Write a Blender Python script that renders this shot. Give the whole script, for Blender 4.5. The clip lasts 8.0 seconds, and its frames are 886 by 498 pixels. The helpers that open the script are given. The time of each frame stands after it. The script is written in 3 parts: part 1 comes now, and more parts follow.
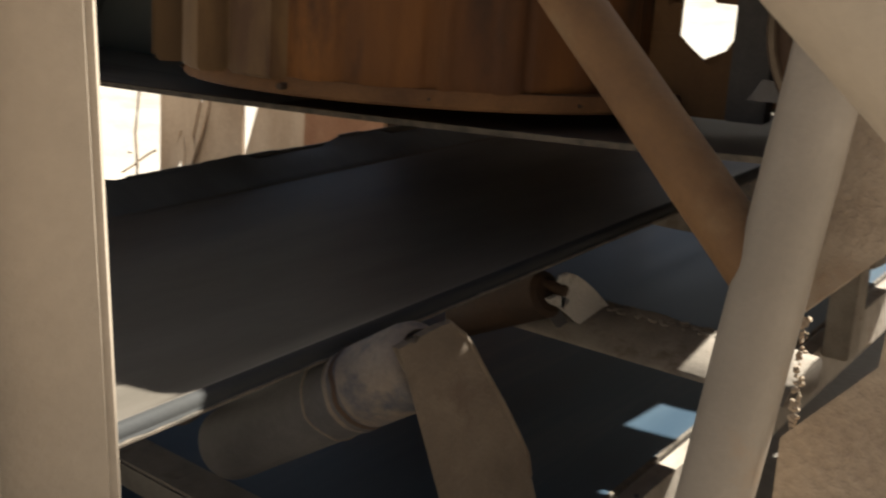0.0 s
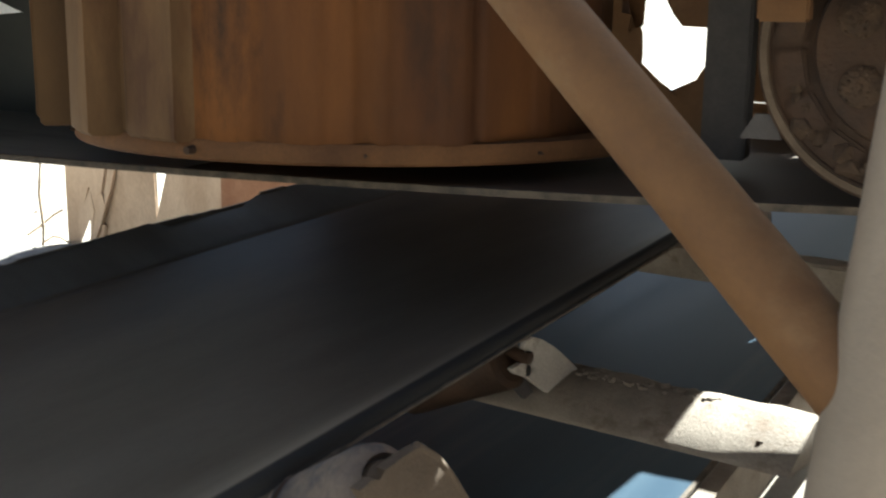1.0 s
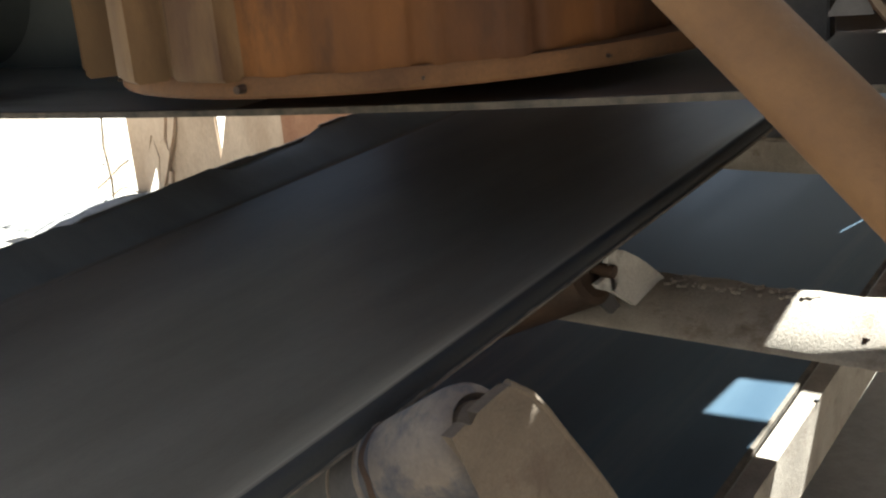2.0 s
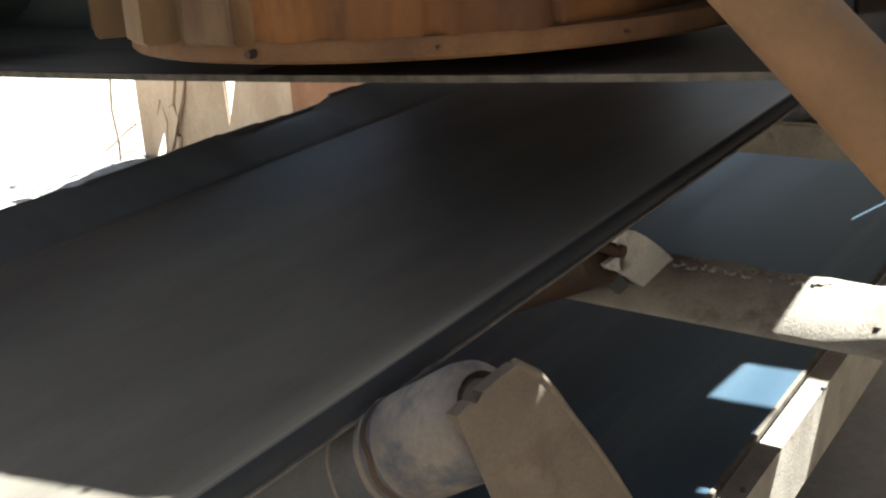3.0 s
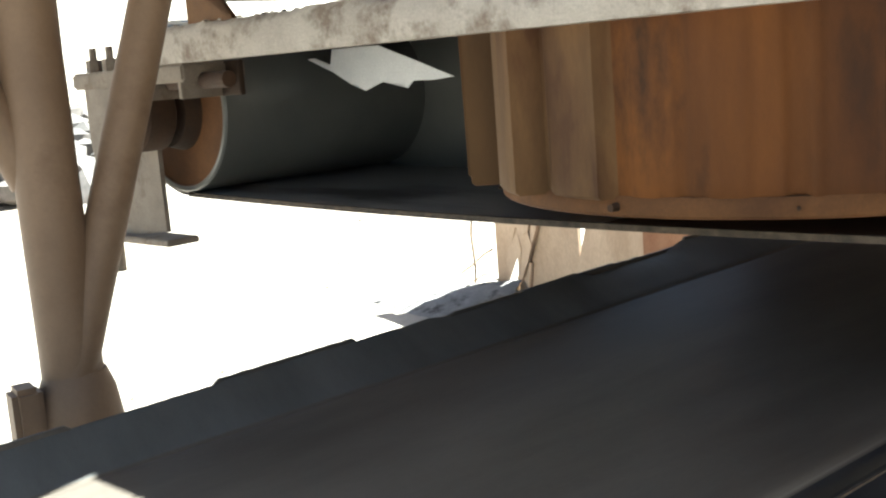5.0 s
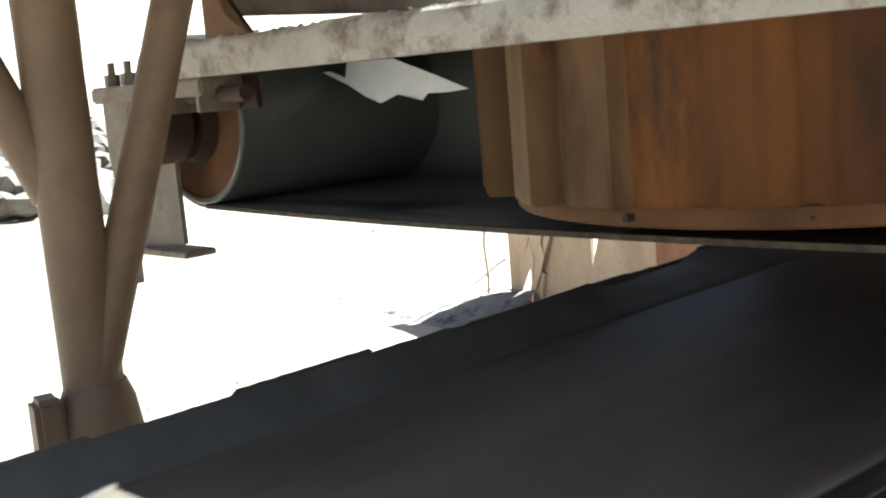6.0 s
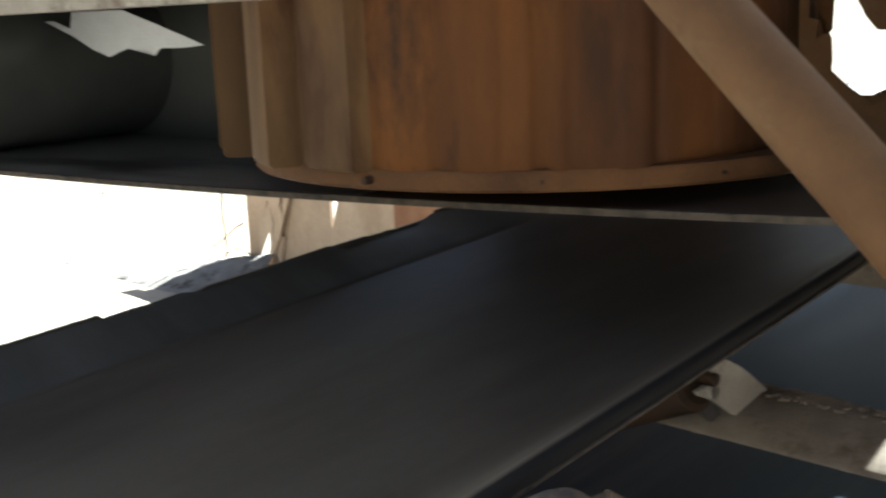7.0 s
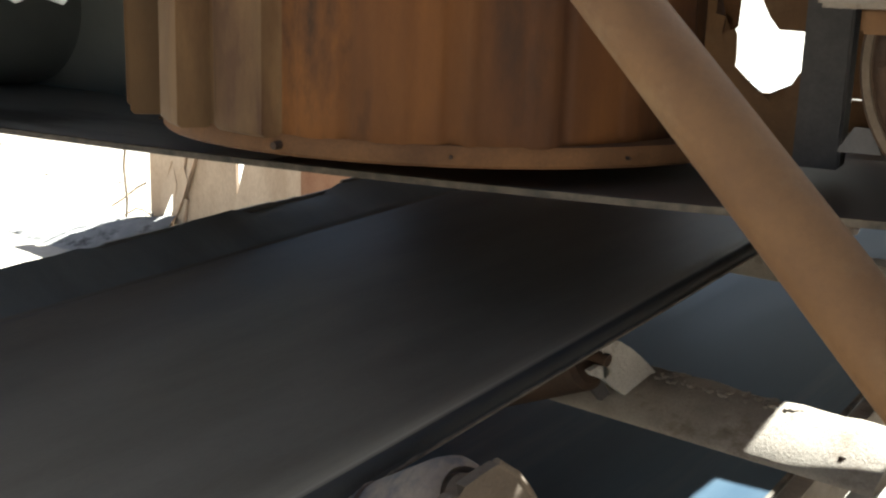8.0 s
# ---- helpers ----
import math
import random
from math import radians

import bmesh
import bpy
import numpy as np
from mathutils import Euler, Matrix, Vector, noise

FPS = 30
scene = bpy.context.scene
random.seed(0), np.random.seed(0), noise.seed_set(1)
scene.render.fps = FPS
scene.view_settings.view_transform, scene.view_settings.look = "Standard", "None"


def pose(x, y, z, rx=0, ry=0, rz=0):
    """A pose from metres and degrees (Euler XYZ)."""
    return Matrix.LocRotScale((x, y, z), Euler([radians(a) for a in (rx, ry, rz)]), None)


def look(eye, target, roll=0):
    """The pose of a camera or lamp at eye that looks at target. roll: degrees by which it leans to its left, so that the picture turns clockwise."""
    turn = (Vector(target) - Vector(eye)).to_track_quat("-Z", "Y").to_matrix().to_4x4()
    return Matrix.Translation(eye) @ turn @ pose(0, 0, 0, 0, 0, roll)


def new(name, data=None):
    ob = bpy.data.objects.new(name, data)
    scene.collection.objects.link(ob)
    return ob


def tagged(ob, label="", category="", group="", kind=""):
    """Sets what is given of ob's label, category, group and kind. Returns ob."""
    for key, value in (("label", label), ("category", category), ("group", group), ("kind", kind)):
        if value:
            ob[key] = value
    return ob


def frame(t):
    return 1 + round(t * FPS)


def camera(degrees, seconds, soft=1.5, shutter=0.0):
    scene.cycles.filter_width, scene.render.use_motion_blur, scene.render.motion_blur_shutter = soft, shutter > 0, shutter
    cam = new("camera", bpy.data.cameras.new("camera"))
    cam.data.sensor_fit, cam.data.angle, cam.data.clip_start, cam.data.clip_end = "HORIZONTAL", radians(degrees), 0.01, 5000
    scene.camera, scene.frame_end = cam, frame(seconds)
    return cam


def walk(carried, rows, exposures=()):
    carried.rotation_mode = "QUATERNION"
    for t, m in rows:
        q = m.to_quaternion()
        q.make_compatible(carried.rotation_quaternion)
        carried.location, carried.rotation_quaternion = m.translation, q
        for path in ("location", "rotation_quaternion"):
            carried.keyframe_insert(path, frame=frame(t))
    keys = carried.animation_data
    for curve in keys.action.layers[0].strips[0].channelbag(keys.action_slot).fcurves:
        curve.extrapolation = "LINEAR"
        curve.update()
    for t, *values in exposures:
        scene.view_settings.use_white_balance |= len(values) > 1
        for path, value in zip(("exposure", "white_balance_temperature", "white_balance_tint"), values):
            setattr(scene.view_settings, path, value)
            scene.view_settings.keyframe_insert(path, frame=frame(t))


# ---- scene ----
# ---------------------------------------------------------------- camera
cam = camera(43.67, 8.0, soft=2.2, shutter=0.3)
PATH = [
    (0, 1.7493, -1.1507, 0.5336, 76.8461, -3.6478, 40.6414),
    (0.5, 1.6424, -1.0836, 0.5355, 75.8433, -2.6520, 34.5421),
    (1, 1.5061, -0.9228, 0.5405, 78.5686, -0.7960, 36.0391),
    (1.5, 1.4536, -0.8557, 0.5353, 74.9847, 4.4534, 37.5379),
    (1.7, 1.4498, -0.8528, 0.5340, 74.7870, 5.3283, 38.0391),
    (2.8, 1.4291, -0.8368, 0.5267, 72.5620, 4.0034, 39.2768),
    (3, 1.4254, -0.8339, 0.5254, 73.0217, 3.5516, 39.1133),
    (3.5, 1.4279, -0.8465, 0.5396, 74.9545, 3.0817, 39.8511),
    (4, 1.4489, -0.8626, 0.5637, 77.2349, 3.7363, 45.4462),
    (4.5, 1.4550, -0.8791, 0.5815, 80.0543, 4.1976, 54.9664),
    (5, 1.4677, -0.8953, 0.5837, 80.6161, 4.2332, 57.0272),
    (6.3, 1.4853, -0.9205, 0.5914, 81.2794, 4.5951, 57.6649),
    (6.5, 1.4880, -0.9243, 0.5926, 79.8947, 5.0927, 54.4262),
    (7, 1.4672, -0.9013, 0.5822, 78.5567, 2.1750, 44.3507),
    (7.5, 1.4902, -0.9040, 0.5858, 77.6795, -1.5290, 39.8150),
    (8, 1.4807, -0.9165, 0.5800, 77.2525, -1.8716, 40.1542),
]
LIGHTNESS = [(0, -0.9), (0.5, -0.45), (1, -0.2), (1.5, 0.05), (3, 0.25), (3.5, 0.25), (4, 0.4), (4.5, 0.45),
             (5, 0.35), (6.3, -0.1), (6.5, -0.1), (7, -0.1), (7.5, 0.05), (8, 0.1)]
BASE = 2.95
walk(cam, [(t, pose(*p)) for t, *p in PATH], [(t, BASE + e, 6500 if t == 0 else 6050 if t == 0.5 else 5800, 6 if t == 0 else 0) for t, e in LIGHTNESS])

# ---------------------------------------------------------------- daylight
TO_SUN = Vector((0.184, 0.788, 1.0)).normalized()
world = bpy.data.worlds.new("world")
scene.world = world
world.use_nodes = True
sky = world.node_tree.nodes.new("ShaderNodeTexSky")
sky.sky_type, sky.sun_disc = "NISHITA", False
sky.sun_elevation, sky.sun_rotation = math.asin(TO_SUN.z), math.atan2(TO_SUN.x, TO_SUN.y)
sky.air_density, sky.dust_density, sky.ozone_density = 1.0, 4.0, 0.7
bg = world.node_tree.nodes["Background"]
bg.inputs[1].default_value = 0.021
world.node_tree.links.new(sky.outputs[0], bg.inputs[0])
sun = new("sun", bpy.data.lights.new("sun", "SUN"))
sun.data.energy, sun.data.angle, sun.data.color = 5.0, radians(0.53), (1.0, 0.95, 0.87)
sun.matrix_world = look(TO_SUN * 20, (0, 0, 0))


# ---------------------------------------------------------------- materials
def surface(name, low, high, rough=(0.6, 0.9), metal=0.0, size=8.0, grain=90.0, bump=0.3, stretch=(1, 1, 1),
            stain=None, stain_size=3.0, stain_amount=0.5, vary=0.0, coat=0.0, speckle=0.13, streak=0.0, shine=0.5):
    """A weathered surface: two tones in broad patches, fine grain, and stains with a shape of their own."""
    m = bpy.data.materials.new(name)
    m.use_nodes = True
    n, l = m.node_tree.nodes, m.node_tree.links
    b = n["Principled BSDF"]
    tc, mp = n.new("ShaderNodeTexCoord"), n.new("ShaderNodeMapping")
    mp.inputs["Scale"].default_value = stretch
    l.new(tc.outputs["Object"], mp.inputs[0])

    def noise_at(scale, detail, rgh=0.6):
        t = n.new("ShaderNodeTexNoise")
        t.inputs["Scale"].default_value, t.inputs["Detail"].default_value = scale, detail
        t.inputs["Roughness"].default_value = rgh
        l.new(mp.outputs[0], t.inputs[0])
        return t.outputs[0]

    def ramp(src, a, z, c0, c1):
        r = n.new("ShaderNodeValToRGB")
        r.color_ramp.elements[0].position, r.color_ramp.elements[1].position = a, z
        r.color_ramp.elements[0].color, r.color_ramp.elements[1].color = (*c0, 1), (*c1, 1)
        l.new(src, r.inputs[0])
        return r.outputs[0]

    broad, fine = noise_at(size, 6), noise_at(grain, 4, 0.7)
    colour = ramp(broad, 0.33, 0.68, low, high)
    if stain:
        mask = ramp(noise_at(stain_size, 8, 0.65), 0.62 - 0.2 * stain_amount, 0.72 - 0.1 * stain_amount, (0, 0, 0), (1, 1, 1))
        mx = n.new("ShaderNodeMix")
        mx.data_type = "RGBA"
        l.new(mask, mx.inputs[0])
        l.new(colour, mx.inputs[6])
        mx.inputs[7].default_value = (*stain, 1)
        colour = mx.outputs[2]
    if streak:
        # thin runs of rust down the surface
        mp2 = n.new("ShaderNodeMapping")
        mp2.inputs["Scale"].default_value = (4.5, 4.5, 0.4)
        l.new(tc.outputs["Object"], mp2.inputs[0])
        tx = n.new("ShaderNodeTexNoise")
        tx.inputs["Scale"].default_value, tx.inputs["Detail"].default_value = 2.0, 3
        l.new(mp2.outputs[0], tx.inputs[0])
        run = n.new("ShaderNodeMix")
        run.data_type, run.blend_type = "RGBA", "MULTIPLY"
        run.inputs[0].default_value = streak
        l.new(colour, run.inputs[6])
        l.new(ramp(tx.outputs[0], 0.42, 0.62, (0.45, 0.40, 0.36), (1.25, 1.2, 1.15)), run.inputs[7])
        colour = run.outputs[2]
    gr = ramp(fine, 0.3, 0.7, (1 - speckle,) * 3, (1 + speckle * 0.8,) * 3)
    mul = n.new("ShaderNodeMix")
    mul.data_type, mul.blend_type = "RGBA", "MULTIPLY"
    mul.inputs[0].default_value = 1
    l.new(colour, mul.inputs[6])
    l.new(gr, mul.inputs[7])
    colour = mul.outputs[2]
    if vary:
        hs, oi = n.new("ShaderNodeHueSaturation"), n.new("ShaderNodeObjectInfo")
        mr = n.new("ShaderNodeMapRange")
        mr.inputs[3].default_value, mr.inputs[4].default_value = 1 - vary, 1 + vary
        l.new(oi.outputs["Random"], mr.inputs[0])
        l.new(mr.outputs[0], hs.inputs["Value"])
        l.new(colour, hs.inputs["Color"])
        colour = hs.outputs[0]
    l.new(colour, b.inputs["Base Color"])
    mr = n.new("ShaderNodeMapRange")
    mr.inputs[3].default_value, mr.inputs[4].default_value = rough
    l.new(broad, mr.inputs[0])
    l.new(mr.outputs[0], b.inputs["Roughness"])
    b.inputs["Metallic"].default_value = metal
    b.inputs["Specular IOR Level"].default_value = shine
    b.inputs["Coat Weight"].default_value = coat
    if bump:
        bp = n.new("ShaderNodeBump")
        bp.inputs["Strength"].default_value, bp.inputs["Distance"].default_value = bump, 0.004
        add = n.new("ShaderNodeMath")
        l.new(broad, add.inputs[0])
        l.new(fine, add.inputs[1])
        l.new(add.outputs[0], bp.inputs["Height"])
        l.new(bp.outputs[0], b.inputs["Normal"])
    return m


RUBBER = surface("worn_rubber", (0.080, 0.069, 0.056), (0.132, 0.115, 0.095), (0.40, 0.52), size=3, grain=160, bump=0.10,
                 stretch=(1.8, 0.5, 1), stain=(0.115, 0.10, 0.084), stain_size=1.4, stain_amount=0.4, speckle=0.08, shine=0.10)
BROWN_RUBBER = surface("shaded_brown_rubber", (0.050, 0.034, 0.024), (0.085, 0.060, 0.043), (0.5, 0.7), size=3, grain=160, bump=0.1,
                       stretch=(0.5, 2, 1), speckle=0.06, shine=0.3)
CROSS_RUBBER = surface("lit_grey_rubber", (0.21, 0.21, 0.20), (0.31, 0.305, 0.29), (0.36, 0.5), size=3, grain=160, bump=0.1,
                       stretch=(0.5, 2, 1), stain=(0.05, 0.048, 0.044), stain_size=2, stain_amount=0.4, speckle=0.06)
BLACK_RUBBER = surface("black_rubber_edge", (0.010, 0.010, 0.010), (0.022, 0.021, 0.019), (0.7, 0.9), size=6, grain=160, bump=0.15)
SKIRT_GREY = surface("grey_green_sheet", (0.10, 0.108, 0.104), (0.16, 0.165, 0.155), (0.26, 0.38), size=2, grain=160, bump=0.05, speckle=0.04)
WING_RUBBER = surface("sky_lit_wing_rubber", (0.076, 0.076, 0.070), (0.130, 0.128, 0.118), (0.45, 0.62), size=3, grain=160, bump=0.12,
                       stretch=(0.5, 2, 1), stain=(0.11, 0.105, 0.095), stain_size=2, stain_amount=0.4, speckle=0.06, shine=0.2)
RUBBER_BLUE = surface("smooth_blue_rubber", (0.019, 0.038, 0.060), (0.036, 0.060, 0.083), (0.36, 0.55), size=2.5, grain=140,
                      bump=0.08, stretch=(3.5, 0.25, 1), stain=(0.06, 0.075, 0.09), stain_size=1.3, stain_amount=0.3, speckle=0.06, shine=0.2)
FRAY = surface("frayed_edge", (0.05, 0.042, 0.033), (0.14, 0.11, 0.08), (0.85, 1), size=30, grain=300, bump=0.5)
RUST = surface("rusty_casing", (0.066, 0.021, 0.0035), (0.175, 0.066, 0.012), (0.75, 0.95), size=1.7, grain=120, bump=0.15,
               stretch=(1.6, 1.6, 0.6), stain=(0.034, 0.015, 0.006), stain_size=2.6, stain_amount=0.45, speckle=0.05, streak=0.45)
RUST_OLIVE = surface("dusty_olive_casing", (0.082, 0.044, 0.016), (0.165, 0.092, 0.036), (0.75, 0.95), size=2.2, grain=120, bump=0.15,
                     stretch=(1.8, 1.8, 0.6), stain=(0.085, 0.038, 0.014), stain_size=2.4, stain_amount=0.5, speckle=0.04, streak=0.25)
RUST_PALE = surface("dusty_rust_rim", (0.090, 0.038, 0.012), (0.170, 0.078, 0.027), (0.8, 0.95), size=7, grain=150, bump=0.3)
ARM_DUST = surface("brown_dusty_steel", (0.085, 0.060, 0.039), (0.145, 0.106, 0.072), (0.8, 1), size=9, grain=170, bump=0.6,
                   stain=(0.09, 0.06, 0.04), stain_size=10, stain_amount=0.35)
RUST_CRUST = surface("crusty_brown_rust", (0.035, 0.020, 0.011), (0.10, 0.062, 0.036), (0.7, 0.95), size=40, grain=220, bump=1.0)
RUST_DARK = surface("dark_rust", (0.028, 0.015, 0.008), (0.065, 0.033, 0.016), (0.65, 0.95), size=9, grain=110, bump=0.6,
                    stain=(0.055, 0.030, 0.014), stain_size=8, stain_amount=0.3)
TAN_PAINT = surface("dusty_tan_paint", (0.23, 0.185, 0.14), (0.33, 0.27, 0.21), (0.5, 0.75), size=4, grain=130, bump=0.2,
                    stain=(0.28, 0.19, 0.12), stain_size=5, stain_amount=0.2, speckle=0.05)
TAN_BROWN = surface("dusty_brown_tan_paint", (0.165, 0.104, 0.060), (0.25, 0.168, 0.104), (0.5, 0.75), size=3, grain=130, bump=0.2,
                    stain=(0.13, 0.075, 0.04), stain_size=3, stain_amount=0.45, speckle=0.05)
BROWN_PAINT = surface("rusty_brown_paint", (0.100, 0.045, 0.014), (0.165, 0.084, 0.030), (0.65, 0.9), size=7, grain=130, bump=0.22,
                      stain=(0.16, 0.090, 0.038), stain_size=9, stain_amount=0.35, speckle=0.07)
PALE_DUST = surface("pale_dusty_steel", (0.42, 0.38, 0.33), (0.56, 0.52, 0.46), (0.8, 1), size=9, grain=170, bump=0.6,
                    stain=(0.24, 0.195, 0.155), stain_size=13, stain_amount=0.6)
DUST = surface("dust_caked_steel", (0.20, 0.165, 0.13), (0.31, 0.262, 0.212), (0.8, 1), size=9, grain=170, bump=0.6,
               stain=(0.16, 0.115, 0.08), stain_size=10, stain_amount=0.35)
ROLLER = surface("worn_roller_steel", (0.135, 0.10, 0.074), (0.22, 0.17, 0.13), (0.5, 0.8), size=6, grain=150, bump=0.4,
                 stain=(0.055, 0.055, 0.065), stain_size=13, stain_amount=0.75)
DARK_STEEL = surface("dark_dusty_steel", (0.05, 0.045, 0.045), (0.10, 0.09, 0.085), (0.6, 0.9), size=6, grain=120, bump=0.3)
BRIGHT_PATCH = surface("bright_patch_white", (0.80, 0.82, 0.84), (0.90, 0.91, 0.92), (0.3, 0.5), metal=0.0, size=12, grain=200, bump=0.1)
CONCRETE = surface("stained_concrete", (0.30, 0.22, 0.15), (0.46, 0.36, 0.26), (0.85, 1), size=5, grain=80, bump=0.9,
                   stain=(0.18, 0.10, 0.05), stain_size=5, stain_amount=0.5)
SAND = surface("pale_sandy_ground", (0.24, 0.21, 0.175), (0.32, 0.285, 0.24), (0.9, 1), size=1.2, grain=25, bump=0.6,
               stain=(0.21, 0.17, 0.13), stain_size=0.8, stain_amount=0.4)
SHADOW_GREY = surface("shadow_grey", (0.16, 0.15, 0.14), (0.25, 0.235, 0.22), (0.9, 1), size=7, grain=60, bump=0.8,
              stain=(0.03, 0.024, 0.02), stain_size=6, stain_amount=0.4)
SLAG = surface("dark_rubble", (0.06, 0.055, 0.05), (0.17, 0.15, 0.135), (0.85, 1), size=3, grain=40, bump=0.8)
SACKING = surface("tan_sheeting", (0.42, 0.30, 0.20), (0.56, 0.43, 0.31), (0.8, 1), size=4, grain=90, bump=0.5,
                  stretch=(1, 1, 0.4))
BRICK_RED = surface("red_brown_plaster", (0.24, 0.11, 0.055), (0.34, 0.18, 0.10), (0.8, 1), size=5, grain=70, bump=0.5)
TWIG = surface("dry_twig", (0.30, 0.22, 0.15), (0.45, 0.35, 0.25), (0.8, 1), size=20, grain=120, bump=0.4)


# ---------------------------------------------------------------- mesh tools
def part(name, bm, material, parent=None, label="", angle=35):
    """Link a bmesh as one mesh object, under a thing or a part if given."""
    bmesh.ops.recalc_face_normals(bm, faces=bm.faces)
    me = bpy.data.meshes.new(name)
    bm.to_mesh(me)
    bm.free()
    me.materials.append(material)
    me.shade_smooth()
    me.set_sharp_from_angle(angle=radians(angle))
    ob = new(name, me)
    if parent:
        ob.parent = parent
    if label:
        ob["label"] = label
    return ob


def thing(name, label, category, m=None, group="", kind=""):
    ob = new(name)
    ob.empty_display_size = 0.1
    if m is not None:
        ob.matrix_world = m
    return tagged(ob, label, category, group, kind)


def axes(a, b):
    q = (Vector(b) - Vector(a)).to_track_quat("Z", "Y").to_matrix().to_4x4()
    q.translation = Vector(a)
    return q


def tube(a, b, r, r2=None, seg=28, caps=True, rings=1, wobble=0.0, bm=None):
    """A straight tube from a to b, with rounded rims where it is closed."""
    bm = bm or bmesh.new()
    q, length = axes(a, b), (Vector(b) - Vector(a)).length
    r2 = r if r2 is None else r2
    rows = []
    for i in range(rings + 1):
        f = i / rings
        rr = r + (r2 - r) * f
        row = []
        for k in range(seg):
            t = 2 * math.pi * k / seg
            p = Vector((rr * math.cos(t), rr * math.sin(t), length * f))
            if wobble:
                p += Vector((p.x, p.y, 0)).normalized() * wobble * noise.noise(Vector((p.x * 20, p.y * 20, p.z * 9 + r * 50)))
            row.append(bm.verts.new(q @ p))
        rows.append(row)
    for lo, hi in zip(rows, rows[1:]):
        for k in range(seg):
            bm.faces.new((lo[k], lo[(k + 1) % seg], hi[(k + 1) % seg], hi[k]))
    if caps:
        bm.faces.new(rows[0][::-1])
        bm.faces.new(rows[-1])
    return bm


def lathe(a, b, profile, seg=48, bm=None):
    """Turn a profile of (distance along a-b in metres, radius) about the line a-b."""
    bm = bm or bmesh.new()
    q = axes(a, b)
    rows = [[bm.verts.new(q @ Vector((r * math.cos(2 * math.pi * k / seg), r * math.sin(2 * math.pi * k / seg), s)))
             for k in range(seg)] for s, r in profile]
    for lo, hi in zip(rows, rows[1:]):
        for k in range(seg):
            bm.faces.new((lo[k], lo[(k + 1) % seg], hi[(k + 1) % seg], hi[k]))
    bm.faces.new(rows[0][::-1])
    bm.faces.new(rows[-1])
    return bm


def block(x0, x1, y0, y1, z0, z1, bevel=0.004, m=None, bm=None, cuts=0):
    out = bm or bmesh.new()
    b = bmesh.new()
    bmesh.ops.create_cube(b, size=1)
    for v in b.verts:
        v.co = Vector(((x0 + x1) / 2 + v.co.x * (x1 - x0), (y0 + y1) / 2 + v.co.y * (y1 - y0), (z0 + z1) / 2 + v.co.z * (z1 - z0)))
    if bevel:
        bmesh.ops.bevel(b, geom=b.edges[:], offset=bevel, segments=2, affect="EDGES", clamp_overlap=True)
    if m is not None:
        b.transform(m)
    tmp = bpy.data.meshes.new("tmp")
    b.to_mesh(tmp)
    out.from_mesh(tmp)
    bpy.data.meshes.remove(tmp)
    b.free()
    return out


def plate(outline, thick, to_world, bevel=0.0, bm=None):
    """A flat plate: outline in its own plane (a, b); to_world(a, b, depth) gives the place."""
    bm = bm or bmesh.new()
    front = [bm.verts.new(to_world(a, b, 0)) for a, b in outline]
    back = [bm.verts.new(to_world(a, b, thick)) for a, b in outline]
    f1, f2 = bm.faces.new(front), bm.faces.new(back[::-1])
    n = len(outline)
    for k in range(n):
        bm.faces.new((front[k], back[k], back[(k + 1) % n], front[(k + 1) % n]))
    bmesh.ops.triangulate(bm, faces=[f1, f2])
    return bm


def bent(points, r, seg=14, bm=None):
    """A tube along a bent line."""
    bm = bm or bmesh.new()
    pts = [Vector(p) for p in points]
    rows = []
    for i, p in enumerate(pts):
        d = (pts[min(i + 1, len(pts) - 1)] - pts[max(i - 1, 0)]).normalized()
        q = d.to_track_quat("Z", "Y").to_matrix()
        rr = r[i] if isinstance(r, (list, tuple)) else r
        rows.append([bm.verts.new(p + q @ Vector((rr * math.cos(2 * math.pi * k / seg), rr * math.sin(2 * math.pi * k / seg), 0)))
                     for k in range(seg)])
    for lo, hi in zip(rows, rows[1:]):
        for k in range(seg):
            bm.faces.new((lo[k], lo[(k + 1) % seg], hi[(k + 1) % seg], hi[k]))
    bm.faces.new(rows[0][::-1])
    bm.faces.new(rows[-1])
    return bm


def lump(bm, centre, size, seed, flat=0.6):
    """One irregular clod."""
    b = bmesh.ops.create_icosphere(bm, subdivisions=1, radius=1)
    for v in b["verts"]:
        k = 1 + 0.45 * noise.noise(v.co * 1.7 + Vector((seed * 3.1, seed * 1.7, 0)))
        v.co = Vector((v.co.x * k * size, v.co.y * k * size, v.co.z * k * size * flat)) + Vector(centre)


SLOPE = 0.0755                     # rise of the main conveyor along y


def rise(y):
    return SLOPE * y


# ---------------------------------------------------------------- ground
GROUND_Z = -0.95


def ground_z(x, y):
    """Flat round the plant, then a long sandy slope climbing beyond it."""
    away = max(0.0, math.hypot(x, y) - 6.5) * max(0.0, min(1.0, 0.5 + (0.55 * y - 0.83 * x) / 12))
    return GROUND_Z + 0.2 * away * away / (away + 5) + 0.05 * noise.noise(Vector((x * 0.5, y * 0.5, 0))) + 0.015 * noise.noise(Vector((x * 2.3, y * 2.3, 5)))


